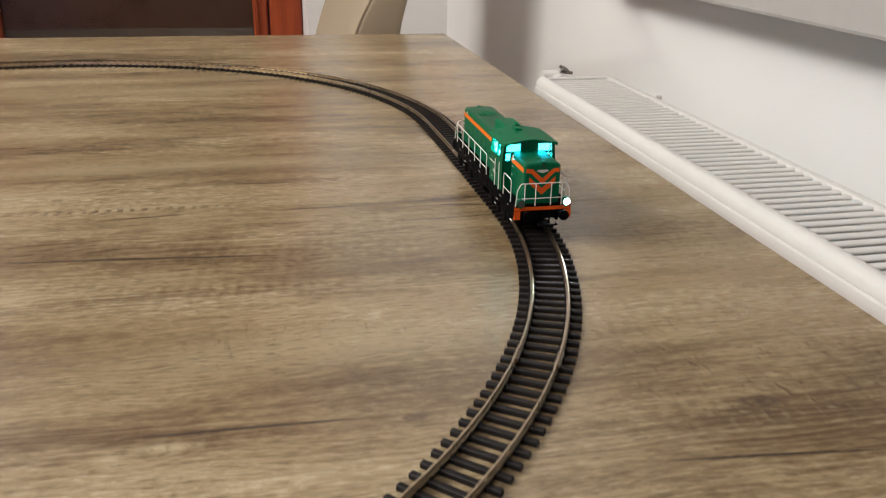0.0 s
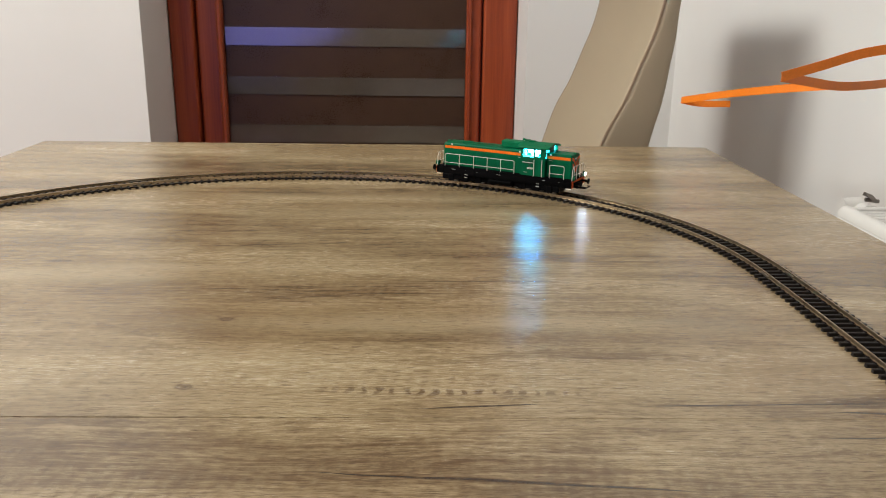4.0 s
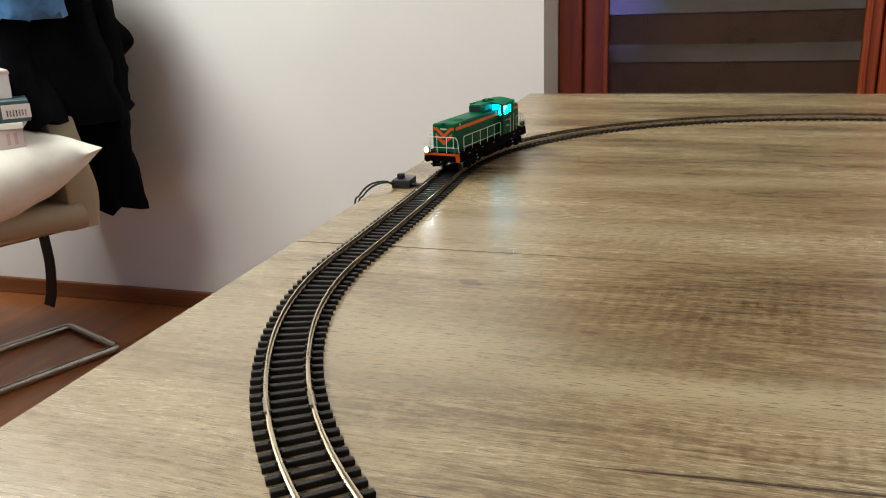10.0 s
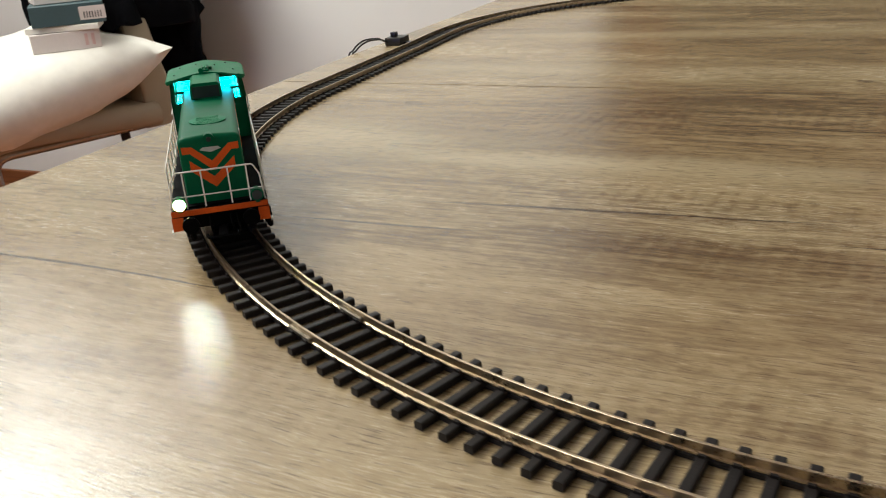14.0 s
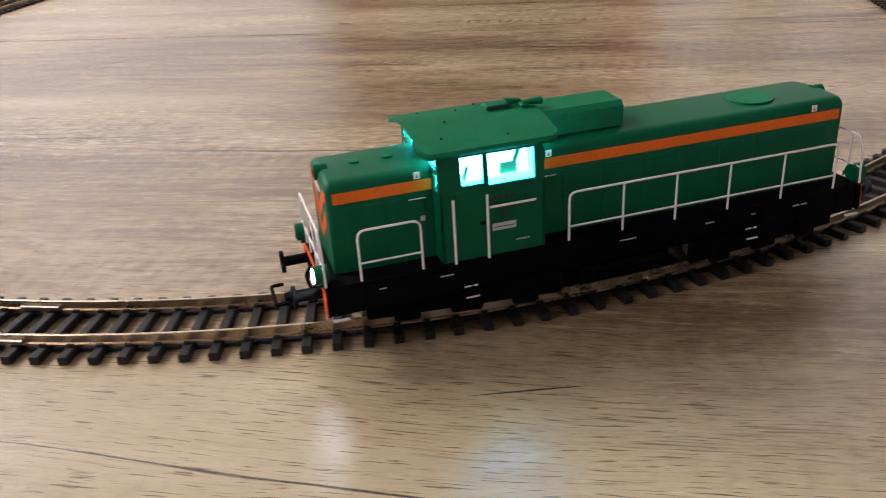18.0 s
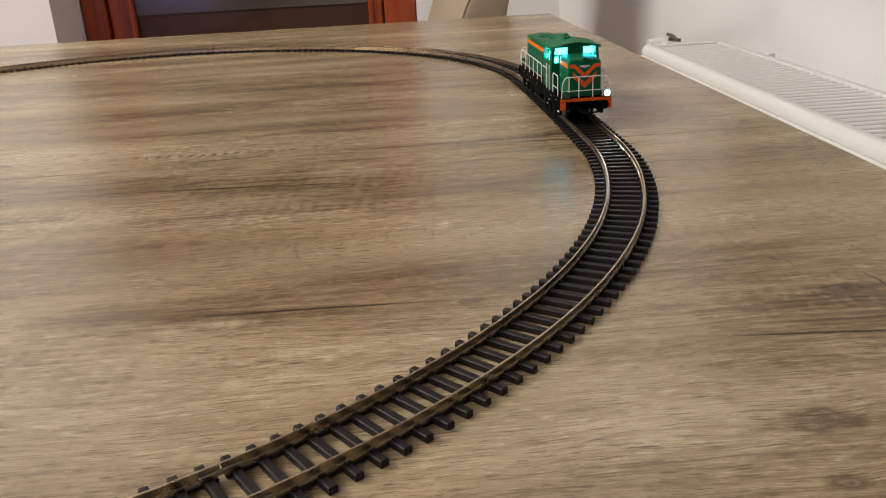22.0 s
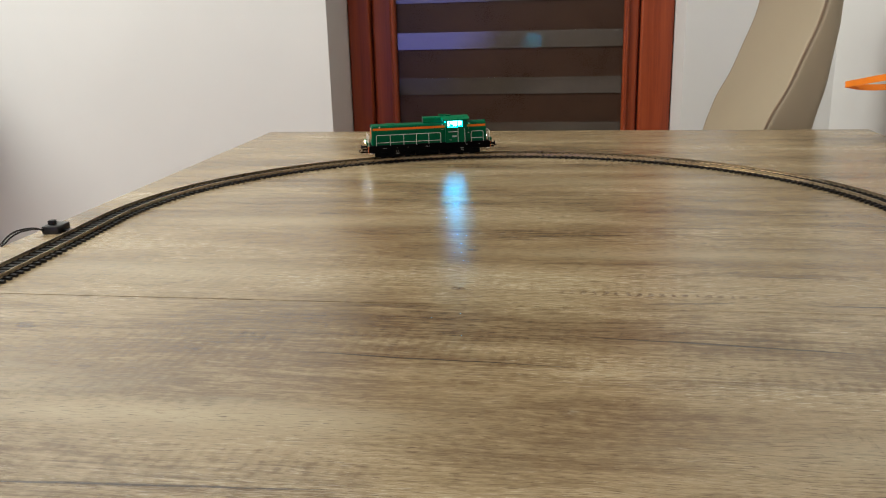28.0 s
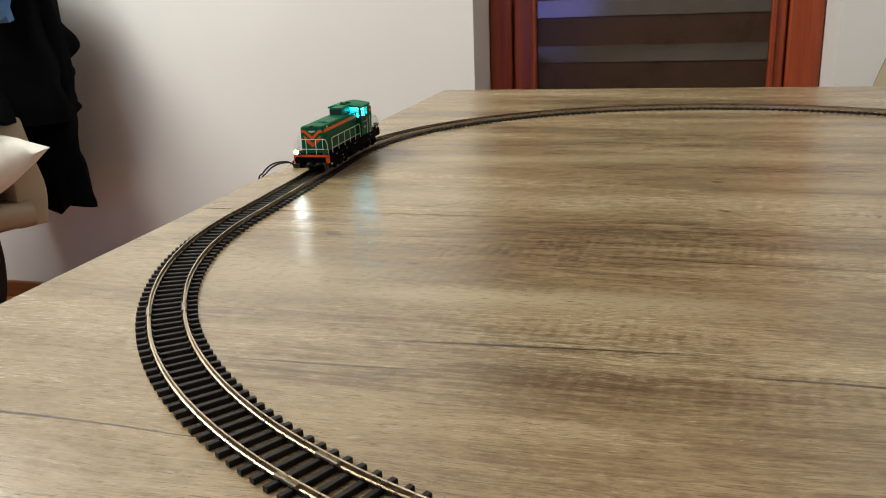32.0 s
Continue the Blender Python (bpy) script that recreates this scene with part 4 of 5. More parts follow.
    for x, cut in ((-53.4, 14.2), (-52.7, 15.6), (-51.4, 16.6), (-50.0, 17.2), (-23.0, 17.2), (-21.6, 16.6), (-20.3, 15.6), (-19.6, 14.2)):
        row = []
        for a, b in outer + inner:
            k = min(abs(a), cut)
            row.append(bm.verts.new((X(x), mm(math.copysign(k, a)), mm(b + (abs(a) - k) * 0.42))))
        rows.append(row)
    for a, b in zip(rows, rows[1:]):
        for j in range(len(a)):
            bm.faces.new((a[j], b[j], b[(j + 1) % len(a)], a[(j + 1) % len(a)]))
    bm.faces.new(rows[0]), bm.faces.new(rows[-1])
    roof = P("cab_roof", bm, M_GREENLIT)
    arch = [(a * 0.96, b - 0.6) for a, b in outer if b > 50.0]
    for x0, wl in ((-49.9, rear), (-24.3, front)):
        P("gable", prism(bmesh.new(), [(mm(15.2), mm(48.95))] + [(mm(a), mm(b)) for a, b in arch] + [(mm(-15.2), mm(48.95))], X(x0 - 0.02), X(x0 + 0.72), "x"), M_GREENSHADE, "", wl, False)
    for px, py, pz in ((-47.2, -11.0, 50.95), (-47.0, 9.5, 51.25), (-31.6, -13.2, 50.45), (-44.0, -3.6, 52.3), (-31.0, 12.4, 50.65), (-38.5, 4.6, 52.15)):
        P("lifting_pin", disc(bmesh.new(), (X(px), mm(py), mm(pz)), mm(0.34), mm(0.8), "z", 8, mm(0.26)), M_DIAL, "small dark pin", roof)
    P("roof_vent", bx(bmesh.new(), -32.2, -26.2, -0.6, 3.4, 51.6, 53.7, 0.25, 1), M_GREENLIT, "", roof)
    P("vent_grille", bx(bmesh.new(), -31.9, -26.5, -0.75, -0.5, 52.3, 53.55), M_DIAL, "dark grille of the vent", roof, False)
    bm = bx(bmesh.new(), -23.6, -21.4, -2.2, 2.2, 52.0, 53.4, 0.3, 1)
    disc(bm, (X(-20.4), mm(-1.2), mm(53.6)), mm(0.55), mm(5.0), "x", 8, mm(1.1))
    disc(bm, (X(-24.6), mm(1.2), mm(53.6)), mm(1.1), mm(4.0), "x", 8, mm(0.5))
    P("horn", bm, M_GREENLIT, "", roof)
    # white hand rails: one bent wire with its posts each
    def fence(name, pts, posts, lower, r=0.30, corner=2.0):
        bm = bmesh.new()
        tube(bm, bend([(X(a), mm(b), mm(c)) for a, b, c in pts], mm(corner), 3), mm(r), 6)
        for p in posts:
            tube(bm, [(X(a), mm(b), mm(c)) for a, b, c in p], mm(r), 5)
        if lower:
            tube(bm, [(X(a), mm(b), mm(c)) for a, b, c in lower], mm(r * 0.9), 5)
        return P(name, bm, M_WHITE, "white wire hand rail")

    for y in (-16.2, 16.2):
        fence("hand_rail", [(-17.2, y, 21.3), (-17.2, y, 34.2), (61.4, y, 34.2), (61.4, y, 21.3)], [[(x, y, 21.3), (x, y, 34.1)] for x in (-2.4, 12.6, 28.2, 44.6)], [(-17.2, y, 25.2), (61.4, y, 25.2)])
        fence("hand_rail", [(-70.0, y, 21.3), (-70.0, y, 34.2), (-55.0, y, 34.2), (-55.0, y, 21.3)], [], [(-70.0, y, 26.0), (-55.0, y, 26.0)])
        s = 1 if y > 0 else -1
        fence("door_rail", [(-47.0, s * 16.9, 21.4), (-47.0, s * 16.9, 37.8)], [], None, 0.31)
        fence("door_rail", [(-38.6, s * 16.9, 21.4), (-38.6, s * 16.9, 37.8)], [], None, 0.31)
        fence("door_rail", [(-38.0, s * 16.9, 34.5), (-26.3, s * 16.9, 34.5)], [], None, 0.31)
    for x in (70.6, -78.4):
        fence("end_rail", [(x, -15.8, 21.3), (x, -15.0, 30.6), (x, -13.0, 34.3), (x, 13.0, 34.3), (x, 15.0, 30.6), (x, 15.8, 21.3)],
              [[(x, yy, 21.3), (x, yy, 34.2)] for yy in (-10.8, -4.5, 4.5, 10.8)], [(x, -15.4, 25.6), (x, 15.4, 25.6)], 0.30, 0.8)
        # buffer beam, plates, lamps, buffers, coupling
        sx = 1 if x > 0 else -1
        beam = P("buffer_beam", bx(bmesh.new(), x - sx * 0.6, x + sx * 0.3, -16.6, 16.6, 18.4, 20.9, 0.2, 1), M_BLACK, "black back of the buffer beam")
        P("beam_face", bx(bmesh.new(), x + sx * 0.28, x + sx * 0.5, -16.5, 16.5, 18.8, 20.8), M_SIGNAL, "red-orange painted face", beam, False)
        for s in (-1, 1):
            P("step_plate", bx(bmesh.new(), x - sx * 0.3, x + sx * 0.4, s * 12.8, s * 16.8, 13.6, 18.6, 0.15, 1), M_BLACK, "", beam)
            P("plate_face", bx(bmesh.new(), x + sx * 0.38, x + sx * 0.62, s * 12.9, s * 16.7, 13.7, 18.5), M_SIGNAL, "red-orange corner plate", beam, False)
            P("edge_mark", bx(bmesh.new(), x - sx * 4.4, x - sx * 0.4, s * 16.9, s * 17.5, 12.6, 13.1), M_WHITE, "white step edge", beam, False)
            hl = P("headlamp", disc(bmesh.new(), (X(x + sx * 0.6), mm(s * 13.2), mm(23.6)), mm(2.3), mm(3.4), "x", 18), M_GREENSHADE, "round green lamp housing")
            disc2 = bmesh.new()
            disc(disc2, (X(x + sx * 2.3), mm(s * 13.2), mm(23.6)), mm(1.75), mm(0.5), "x", 18)
            if s < 0 and sx > 0:
                P("lens_rim", disc(bmesh.new(), (X(x + sx * 2.1), mm(s * 13.2), mm(23.5)), mm(2.15), mm(0.4), "x", 18), M_RIM, "yellowish rim of the lit lamp", hl)
            P("lens", disc2, M_HEAD if s < 0 else M_LENS, "bright white lamp glass" if s < 0 else "unlit lamp glass", hl)
            P("lamp_foot", bx(bmesh.new(), x - sx * 0.4, x + sx * 1.4, s * 12.4, s * 14.0, 20.6, 22.0), M_GREENSHADE, "", hl)
            bf = P("buffer", disc(bmesh.new(), (X(x + sx * 3.4), mm(s * 10.2), mm(17.4)), mm(1.3), mm(6.6), "x", 12), M_BLACK)
            P("buffer_plate", disc(bmesh.new(), (X(x + sx * 7.0), mm(s * 10.2), mm(17.4)), mm(2.9), mm(0.9), "x", 16), M_BLACK, "round black buffer head", bf)
        cp = P("coupling", bx(bmesh.new(), x - sx * 6, x + sx * 8.6, -1.6, 1.6, 11.4, 13.2, 0.3, 1), M_BLACK)
        P("coupling_hook", tube(bmesh.new(), bend([(X(x + sx * 8), mm(-5.2), mm(13.6)), (X(x + sx * 11.2), mm(-5.2), mm(13.6)), (X(x + sx * 11.2), mm(5.2), mm(13.6)), (X(x + sx * 8), mm(5.2), mm(13.6))], mm(1)), mm(0.5), 5), M_BLACK, "", cp)
        bm = bmesh.new()
        for yy in (-4.0, 3.2, 5.4):
            tube(bm, curve([(X(x + sx * 0.4), mm(yy), mm(17.5)), (X(x + sx * 2.0), mm(yy + 0.2), mm(14.6)), (X(x + sx * 1.4), mm(yy + 0.6), mm(11.6))], 4), mm(0.42), 5)
        P("brake_hose", bm, M_BLACK, "", beam)
    # bogies with their wheelsets
    bogies = []
    for sx in (1, -1):
        bog = new("bogie")
        bog.parent = loco
        bog.matrix_basis = pose(sx * PIVOT, 0, 0)
        for y in (-1, 1):
            bm = box(bmesh.new(), -0.0250, 0.0250, y * 0.0138 - 0.0010, y * 0.0138 + 0.0010, 0.0078, 0.0136, 0.0006, 1)
            for dx in (-0.015, 0.015):
                box(bm, dx - 0.0033, dx + 0.0033, y * 0.0146 - 0.0010, y * 0.0146 + 0.0010, 0.0066, 0.0136, 0.0006, 1)
            box(bm, -0.004, 0.004, y * 0.0146 - 0.001, y * 0.0146 + 0.001, 0.0068, 0.0136, 0.0006, 1)
            P("side_frame", bm, M_BLACK, "", bog)
        P("bolster", box(bmesh.new(), -0.005, 0.005, -0.0130, 0.0130, 0.0105, 0.0136, 0.0006, 1), M_BLACK, "", bog)
        for dx in (-0.015, 0.015):
            bm = disc(bmesh.new(), (0, 0, 0), 0.0011, 0.0215, "y", 8)
            for y in (-1, 1):
                disc(bm, (0, y * 0.0083, 0), 0.0057, 0.0022, "y", 20)
                disc(bm, (0, y * 0.0071, 0), 0.0066, 0.0006, "y", 20)
                for i in range(5):
                    a = i * 2 * math.pi / 5
                    disc(bm, (0.0033 * math.cos(a), y * 0.0095, 0.0033 * math.sin(a)), 0.0008, 0.0004, "y", 6)
            ws = P("wheelset", bm, M_WHEEL, "steel wheels on an axle", bog)
            ws.matrix_basis = pose(dx, 0, HEAD + 0.0057)
        bogies.append(bog)
    return loco, bogies


LOCO, BOGIES = build_loco()


# ---- the radiator under the window ----
def build_radiator():
    x0, x1, y0, y1, zt = 0.545, 0.641, -1.00, 0.415, 0.734
    r = thing("radiator", (0, 0, 0), "white enamelled panel radiator with a slatted top", "radiator")
    for xa, xb in ((x0, x0 + 0.016), (x1 - 0.016, x1)):
        bm = box(bmesh.new(), xa, xb, y0 + 0.004, y1 - 0.004, 0.13, zt - 0.012, 0.005, 3)
        smooth(part("panel", bm, M_RADIATOR, r))
    for k in range(40):
        y = y0 + 0.03 + k * 0.0345
        smooth(part("rib", box(bmesh.new(), x0 - 0.003, x0 + 0.002, y, y + 0.018, 0.17, zt - 0.07, 0.0024, 2), M_RADIATOR, r))
    # top frame: a rounded lip, a groove below it
    lip = [(x0 + 0.010, zt - 0.006), (x0 + 0.0075, zt - 0.001), (x0 + 0.004, zt), (x0 - 0.0005, zt - 0.0015), (x0 - 0.0040, zt - 0.006), (x0 - 0.0045, zt - 0.011), (x0 - 0.0030, zt - 0.0122), (x0 - 0.0052, zt - 0.0134), (x0 - 0.0060, zt - 0.022), (x0 - 0.0045, zt - 0.029), (x0 + 0.001, zt - 0.031), (x0 + 0.010, zt - 0.031)]
    smooth(part("front_edge", prism(bmesh.new(), [(u, w) for u, w in lip], y0, y1, "y"), M_RADIATOR, r, "white top frame with a groove"), 50)
    smooth(part("back_edge", box(bmesh.new(), x1 - 0.012, x1 - 0.001, y0, y1, zt - 0.018, zt - 0.0015, 0.003, 3), M_RADIATOR, r, "thin white top rail"))
    for y in (y0, y1 - 0.009):
        smooth(part("end_cover", box(bmesh.new(), x0 + 0.001, x1 - 0.001, y, y + 0.009, 0.13, zt - 0.0012, 0.002, 3), M_RADIATOR, r))
    # solid dark block that paints the shade in the gaps under the slats
    part("gap_fill", box(bmesh.new(), x0 + 0.018, x1 - 0.018, y0 + 0.02, y1 - 0.02, 0.15, zt - 0.016), M_GAPSHADE, r, "near-black fill, painted shade between the slats of the radiator")
    me = None
    for k in range(116):
        y = y1 - 0.019 - k * 0.0119
        if me is None:
            sec = [(-0.0036, -0.0022), (0.0036, -0.0022), (0.0039, -0.0015), (0.0035, -0.0006), (0.0024, 0.0), (-0.0024, 0.0), (-0.0035, -0.0006), (-0.0039, -0.0015)]
            o = smooth(part("slat", prism(bmesh.new(), sec, x0 + 0.007, x1 - 0.010, "x"), M_RADIATOR, r), 50)
            me = o.data
        else:
            o = new("slat", me)
            o.parent = r
        o.location = (0, y, zt - 0.0025)
    for y in (-0.20, -0.75, 0.285):
        smooth(part("clip", box(bmesh.new(), x1 - 0.004, x1 + 0.004, y, y + 0.0035, zt - 0.004, zt + 0.0006, 0.0008, 2), M_RADIATOR, r))
    for y in (-0.8, 0.2):
        part("bracket", box(bmesh.new(), x1 - 0.002, XE + 0.002, y, y + 0.03, 0.20, 0.60, 0.002), M_RADIATOR, r)
    v = smooth(part("valve", disc(bmesh.new(), (0.575, 0.432, 0.722), 0.012, 0.034, "y", 24, 0.010), M_RADIATOR, r, "white plastic valve"), 60)
    smooth(part("valve_cap", disc(bmesh.new(), (0.566, 0.440, 0.727), 0.009, 0.020, "x", 20, 0.010), M_RADIATOR, v, "white valve cap"), 60)
    part("valve_stem", tube(bmesh.new(), [(0.581, 0.440, 0.7345), (0.596, 0.440, 0.7325)], 0.0022, 8), M_WHEEL, v, "dark metal stem")
    part("valve_lever", sweep(bmesh.new(), curve([(0.5905, 0.440, 0.733), (0.586, 0.440, 0.738), (0.580, 0.440, 0.7405)], 4), [(-0.002, -0.004), (0.002, -0.004), (0.002, 0.004), (-0.002, 0.004)], flat=(0, 1, 0)), M_WHEEL, v, "small grey lever")
    part("pipe", tube(bmesh.new(), [(0.572, 0.446, 0.715), (0.572, 0.446, 0.0)], 0.008, 10), M_RADIATOR, r)


build_radiator()


# ---- upholstered chairs ----
def slab(bm, line, width, thick, edge=0.014, n=5):
    """A padded strip: its middle line (depth, height) pulled across the width, with rounded edges."""
    pts = [Vector((0, a, b)) for a, b in line]
    pts = [Vector((0, p.y, p.z)) for p in curve(pts, n)]
    ring = []
    hw, ht, r = width / 2, thick / 2, min(edge, thick * 0.45)
    for cx, cy, a0 in ((hw - r, ht - r, 0), (-hw + r, ht - r, 90), (-hw + r, -ht + r, 180), (hw - r, -ht + r, 270)):
        ring += [(cx + r * math.cos(radians(a0 + k * 22.5)), cy + r * math.sin(radians(a0 + k * 22.5))) for k in range(5)]
    k = len(pts)
    rows = []
    for i, p in enumerate(pts):
        d = (pts[min(i + 1, k - 1)] - pts[max(i - 1, 0)]).normalized()
        nrm = Vector((0, -d.z, d.y))
        rows.append([bm.verts.new(p + Vector((u, 0, 0)) + nrm * v) for u, v in ring])
    m = len(ring)
    for a, b in zip(rows, rows[1:]):
        for j in range(m):
            bm.faces.new((a[j], b[j], b[(j + 1) % m], a[(j + 1) % m]))
    bm.faces.new(rows[0]), bm.faces.new(rows[-1])
    return bm


def build_chair(name, m, label, back, width, foot, taper=0.0):
    """Cantilever chair that faces -y: a bent steel base, a padded seat and a tall curved back.
    back: rows of front depth, rear depth and height."""
    c = new(name)
    c.matrix_world = m
    tagged(c, label, "chair", "dining chairs")
    fr, re_ = curve([(0, p[0], p[2]) for p in back], 5), curve([(0, p[1], p[2]) for p in back], 5)
    bm, rows, r = bmesh.new(), [], 0.011
    for p, q in zip(fr, re_):
        k = min(r, (q.y - p.y) * 0.4)
        wide = width * (1 - taper * min(1, max(0, (p.z - 0.58) / 0.2)))
        ring = []
        for cx, cy, a0 in ((wide / 2 - k, q.y - k, 0), (k - wide / 2, q.y - k, 90), (k - wide / 2, p.y + k, 180), (wide / 2 - k, p.y + k, 270)):
            ring += [(cx + k * math.cos(radians(a0 + i * 22.5)), cy + k * math.sin(radians(a0 + i * 22.5))) for i in range(5)]
        rows.append([bm.verts.new((u, v, (p.z + q.z) / 2)) for u, v in ring])
    for a, b in zip(rows, rows[1:]):
        for j in range(20):
            bm.faces.new((a[j], a[(j + 1) % 20], b[(j + 1) % 20], b[j]))
    bm.faces.new(rows[0]), bm.faces.new(rows[-1])
    smooth(part("backrest", bm, M_LEATHER, c), 50)
    z = back[0][2]
    smooth(part("seat", slab(bmesh.new(), [(-0.25, z + 0.045), (-0.20, z + 0.052), (0.0, z + 0.045), (0.14, z + 0.035), (0.17, z + 0.035)], 0.43, 0.062, 0.028), M_LEATHER, c), 50)
    for s in (-1, 1):
        part("piping", tube(bmesh.new(), [(s * (width / 2 * (1 - taper * min(1, max(0, (p.z - 0.58) / 0.2))) - 0.0035), p.y + 0.003, p.z) for p in fr], 0.0022, 5), M_SEAM, c, "stitched seam along the edge")
    path = bend([(foot, 0.22, 0.012), (foot, -0.22, 0.012), (foot, -0.235, z), (foot, 0.16, z)], 0.045, 5)
    for s in (-1, 1):
        smooth(part("side_tube", tube(bmesh.new(), [(p.x * s, p.y, p.z) for p in path], 0.011, 10), M_STEEL, c, "bent steel tube"), 60)
    smooth(part("rear_tube", tube(bmesh.new(), bend([(-foot, 0.19, 0.012), (-foot, 0.235, 0.012), (foot, 0.235, 0.012), (foot, 0.19, 0.012)], 0.04, 5), 0.011, 10), M_STEEL, c, "bent steel tube"), 60)
    part("cross_bar", tube(bmesh.new(), [(-foot, 0.10, z), (foot, 0.10, z)], 0.009, 8), M_STEEL, c)
    return c


build_chair("dining_chair", pose(0.190, 0.916, 0, 0, 0, -86), "beige leather chair with a tall curved back beside the table",
            [(0.150, 0.215, 0.40), (0.128, 0.205, 0.52), (0.126, 0.212, 0.63), (0.155, 0.230, 0.74), (0.184, 0.244, 0.80), (0.204, 0.251, 0.852), (0.219, 0.256, 0.891), (0.229, 0.258, 0.93), (0.245, 0.268, 1.02)], 0.34, 0.17)
build_chair("dining_chair", pose(-1.835, 0.99, 0, 0, 0, -22), "beige chair by the wall, loaded with a pillow, boxes and clothes",
            [(0.135, 0.215, 0.37), (0.140, 0.225, 0.46), (0.130, 0.205, 0.56), (0.130, 0.200, 0.68), (0.165, 0.228, 0.80), (0.21, 0.262, 0.92), (0.25, 0.29, 1.02)], 0.37, 0.13, 0.3)


# ---- what lies on the chair by the wall ----
def build_pillow():
    bm = bmesh.new()
    bmesh.ops.create_grid(bm, x_segments=22, y_segments=22, size=0.5)
    top = list(bm.verts)
    geo = bmesh.ops.duplicate(bm, geom=bm.verts[:] + bm.edges[:] + bm.faces[:])
    low = [v for v in geo["geom"] if isinstance(v, bmesh.types.BMVert)]
    for vs, s in ((top, 1), (low, -1)):
        for v in vs:
            u, w = v.co.x * 2, v.co.y * 2
            puff = max(0.0, (1 - u * u) * (1 - w * w)) ** 0.42
            pinch = 1 - 0.10 * (1 - abs(u) ** 3) * w * w
            wr = noise.noise(Vector((u * 3.1, w * 3.1, s))) * 0.010 + noise.noise(Vector((u * 9, w * 9, s + 5))) * 0.003
            v.co = Vector((u * 0.285 * (1 - 0.08 * (1 - u * u) * abs(w) ** 2), w * 0.290 * pinch, s * (0.118 * puff) + (wr if puff > 0.05 else 0)))
    bmesh.ops.remove_doubles(bm, verts=bm.verts[:], dist=0.0008)
    ob = smooth(part("pillow", bm, M_PILLOW), 80)
    ob.matrix_world = pose(-1.855, 0.895, 0.508, 12, -2, -22)
    tagged(ob, "creased white pillow lying on the beige chair", "pillow")


def drape(name, label, category, material, at, width, height, depth, seed, turn=0.0, flare=0.15):
    """A hanging garment: a closed shell with folds that deepen towards its ragged hem."""
    bm, nx, nz = bmesh.new(), 44, 40
    rows = []
    for j in range(nz + 1):
        v = j / nz
        row = []
        for i in range(nx):
            a = 2 * math.pi * i / nx
            fold = 1 + (0.08 + 0.20 * v) * noise.noise(Vector((math.cos(a) * 2.4 + seed, math.sin(a) * 2.4, v * 1.6)))
            fold += 0.035 * v * math.sin(a * 5 + 3 * v + seed)
            w = width / 2 * (0.80 + flare * v) * fold
            x, y = w * math.cos(a), depth / 2 * (0.7 + 0.5 * v) * math.sin(a) * (1 + 0.5 * noise.noise(Vector((a * 1.7, v * 4, seed))))
            hem = v ** 3 * 0.03 * noise.noise(Vector((math.cos(a) * 3, math.sin(a) * 3, seed + 7)))
            row.append(bm.verts.new((x + 0.03 * math.sin(v * 5 + seed) * v, y, -height * v + hem)))
        rows.append(row)
    for a, b in zip(rows, rows[1:]):
        for i in range(nx):
            bm.faces.new((a[i], a[(i + 1) % nx], b[(i + 1) % nx], b[i]))
    bm.faces.new(rows[0]), bm.faces.new(rows[-1])
    ob = smooth(part(name, bm, material), 70)
    ob.matrix_world = pose(*at, 0, 0, turn)
    return tagged(ob, label, category)


def build_box(name, label, at, size, turn, body, prints):
    b = thing(name, at, label, "box", turn=turn)
    part("carton", box(bmesh.new(), -size[0] / 2, size[0] / 2, -size[1] / 2, size[1] / 2, 0, size[2], 0.0012, 1), body, b)
    for nm, x0, x1, z0, z1, mt in prints:
        part(nm, box(bmesh.new(), x0, x1, -size[1] / 2 - 0.0008, -size[1] / 2 + 0.001, z0, z1), mt, b)
    return b


build_pillow()
def build_jacket():
    j = thing("jacket", (-1.847, 0.99, 0.0), "black jacket draped over the back of the beige chair", "jacket", turn=-22)
    for nm, at, w, h, d, sd, fl in (("back_panel", (-0.045, 0.345, 1.075), 0.43, 0.70, 0.15, 2.0, 0.03), ("front_panel", (-0.020, 0.225, 1.07), 0.46, 0.455, 0.38, 4.0, 0.03), ("sleeve", (0.080, 0.345, 1.02), 0.12, 0.54, 0.10, 6.0, 0.25), ("side_panel", (0.085, 0.215, 1.085), 0.12, 0.45, 0.34, 12.0, 0.05), ("front_flap", (0.075, 0.125, 1.05), 0.29, 0.415, 0.12, 15.0, 0.05), ("collar", (0.0, 0.25, 1.10), 0.46, 0.12, 0.30, 9.0, 0.1)):
        o = drape(nm, "", "", M_JACKET, at, w, h, d, sd, 0, fl)
        o.parent = j
        o.matrix_basis = pose(*at)


build_jacket()
drape("blue_shirt", "light blue shirt thrown over the jacket on the chair", "shirt", M_BLUE, (-1.65, 1.055, 1.168), 0.15, 0.29, 0.16, 11.0, -22, 0.1)


def build_strap():
    s = thing("belt", (-1.838, 1.19, 0.43), "black leather belt hanging behind the seat of the chair", "belt")
    path = curve([(0.01, 0.0, 0.0), (0.0, 0.0, -0.10), (0.008, -0.004, -0.20), (-0.002, -0.006, -0.28), (-0.016, -0.008, -0.325)], 5)
    part("strap", sweep(bmesh.new(), path, [(-0.002, -0.015), (0.002, -0.015), (0.002, 0.015), (-0.002, 0.015)], flat=(1, 0.1, 0)), M_BELT, s)
    for z in (-0.03, -0.06, -0.09):
        part("hole", disc(bmesh.new(), (0.004, -0.0030, z), 0.002, 0.002, "y", 8), M_STEEL, s, "small metal eyelet")


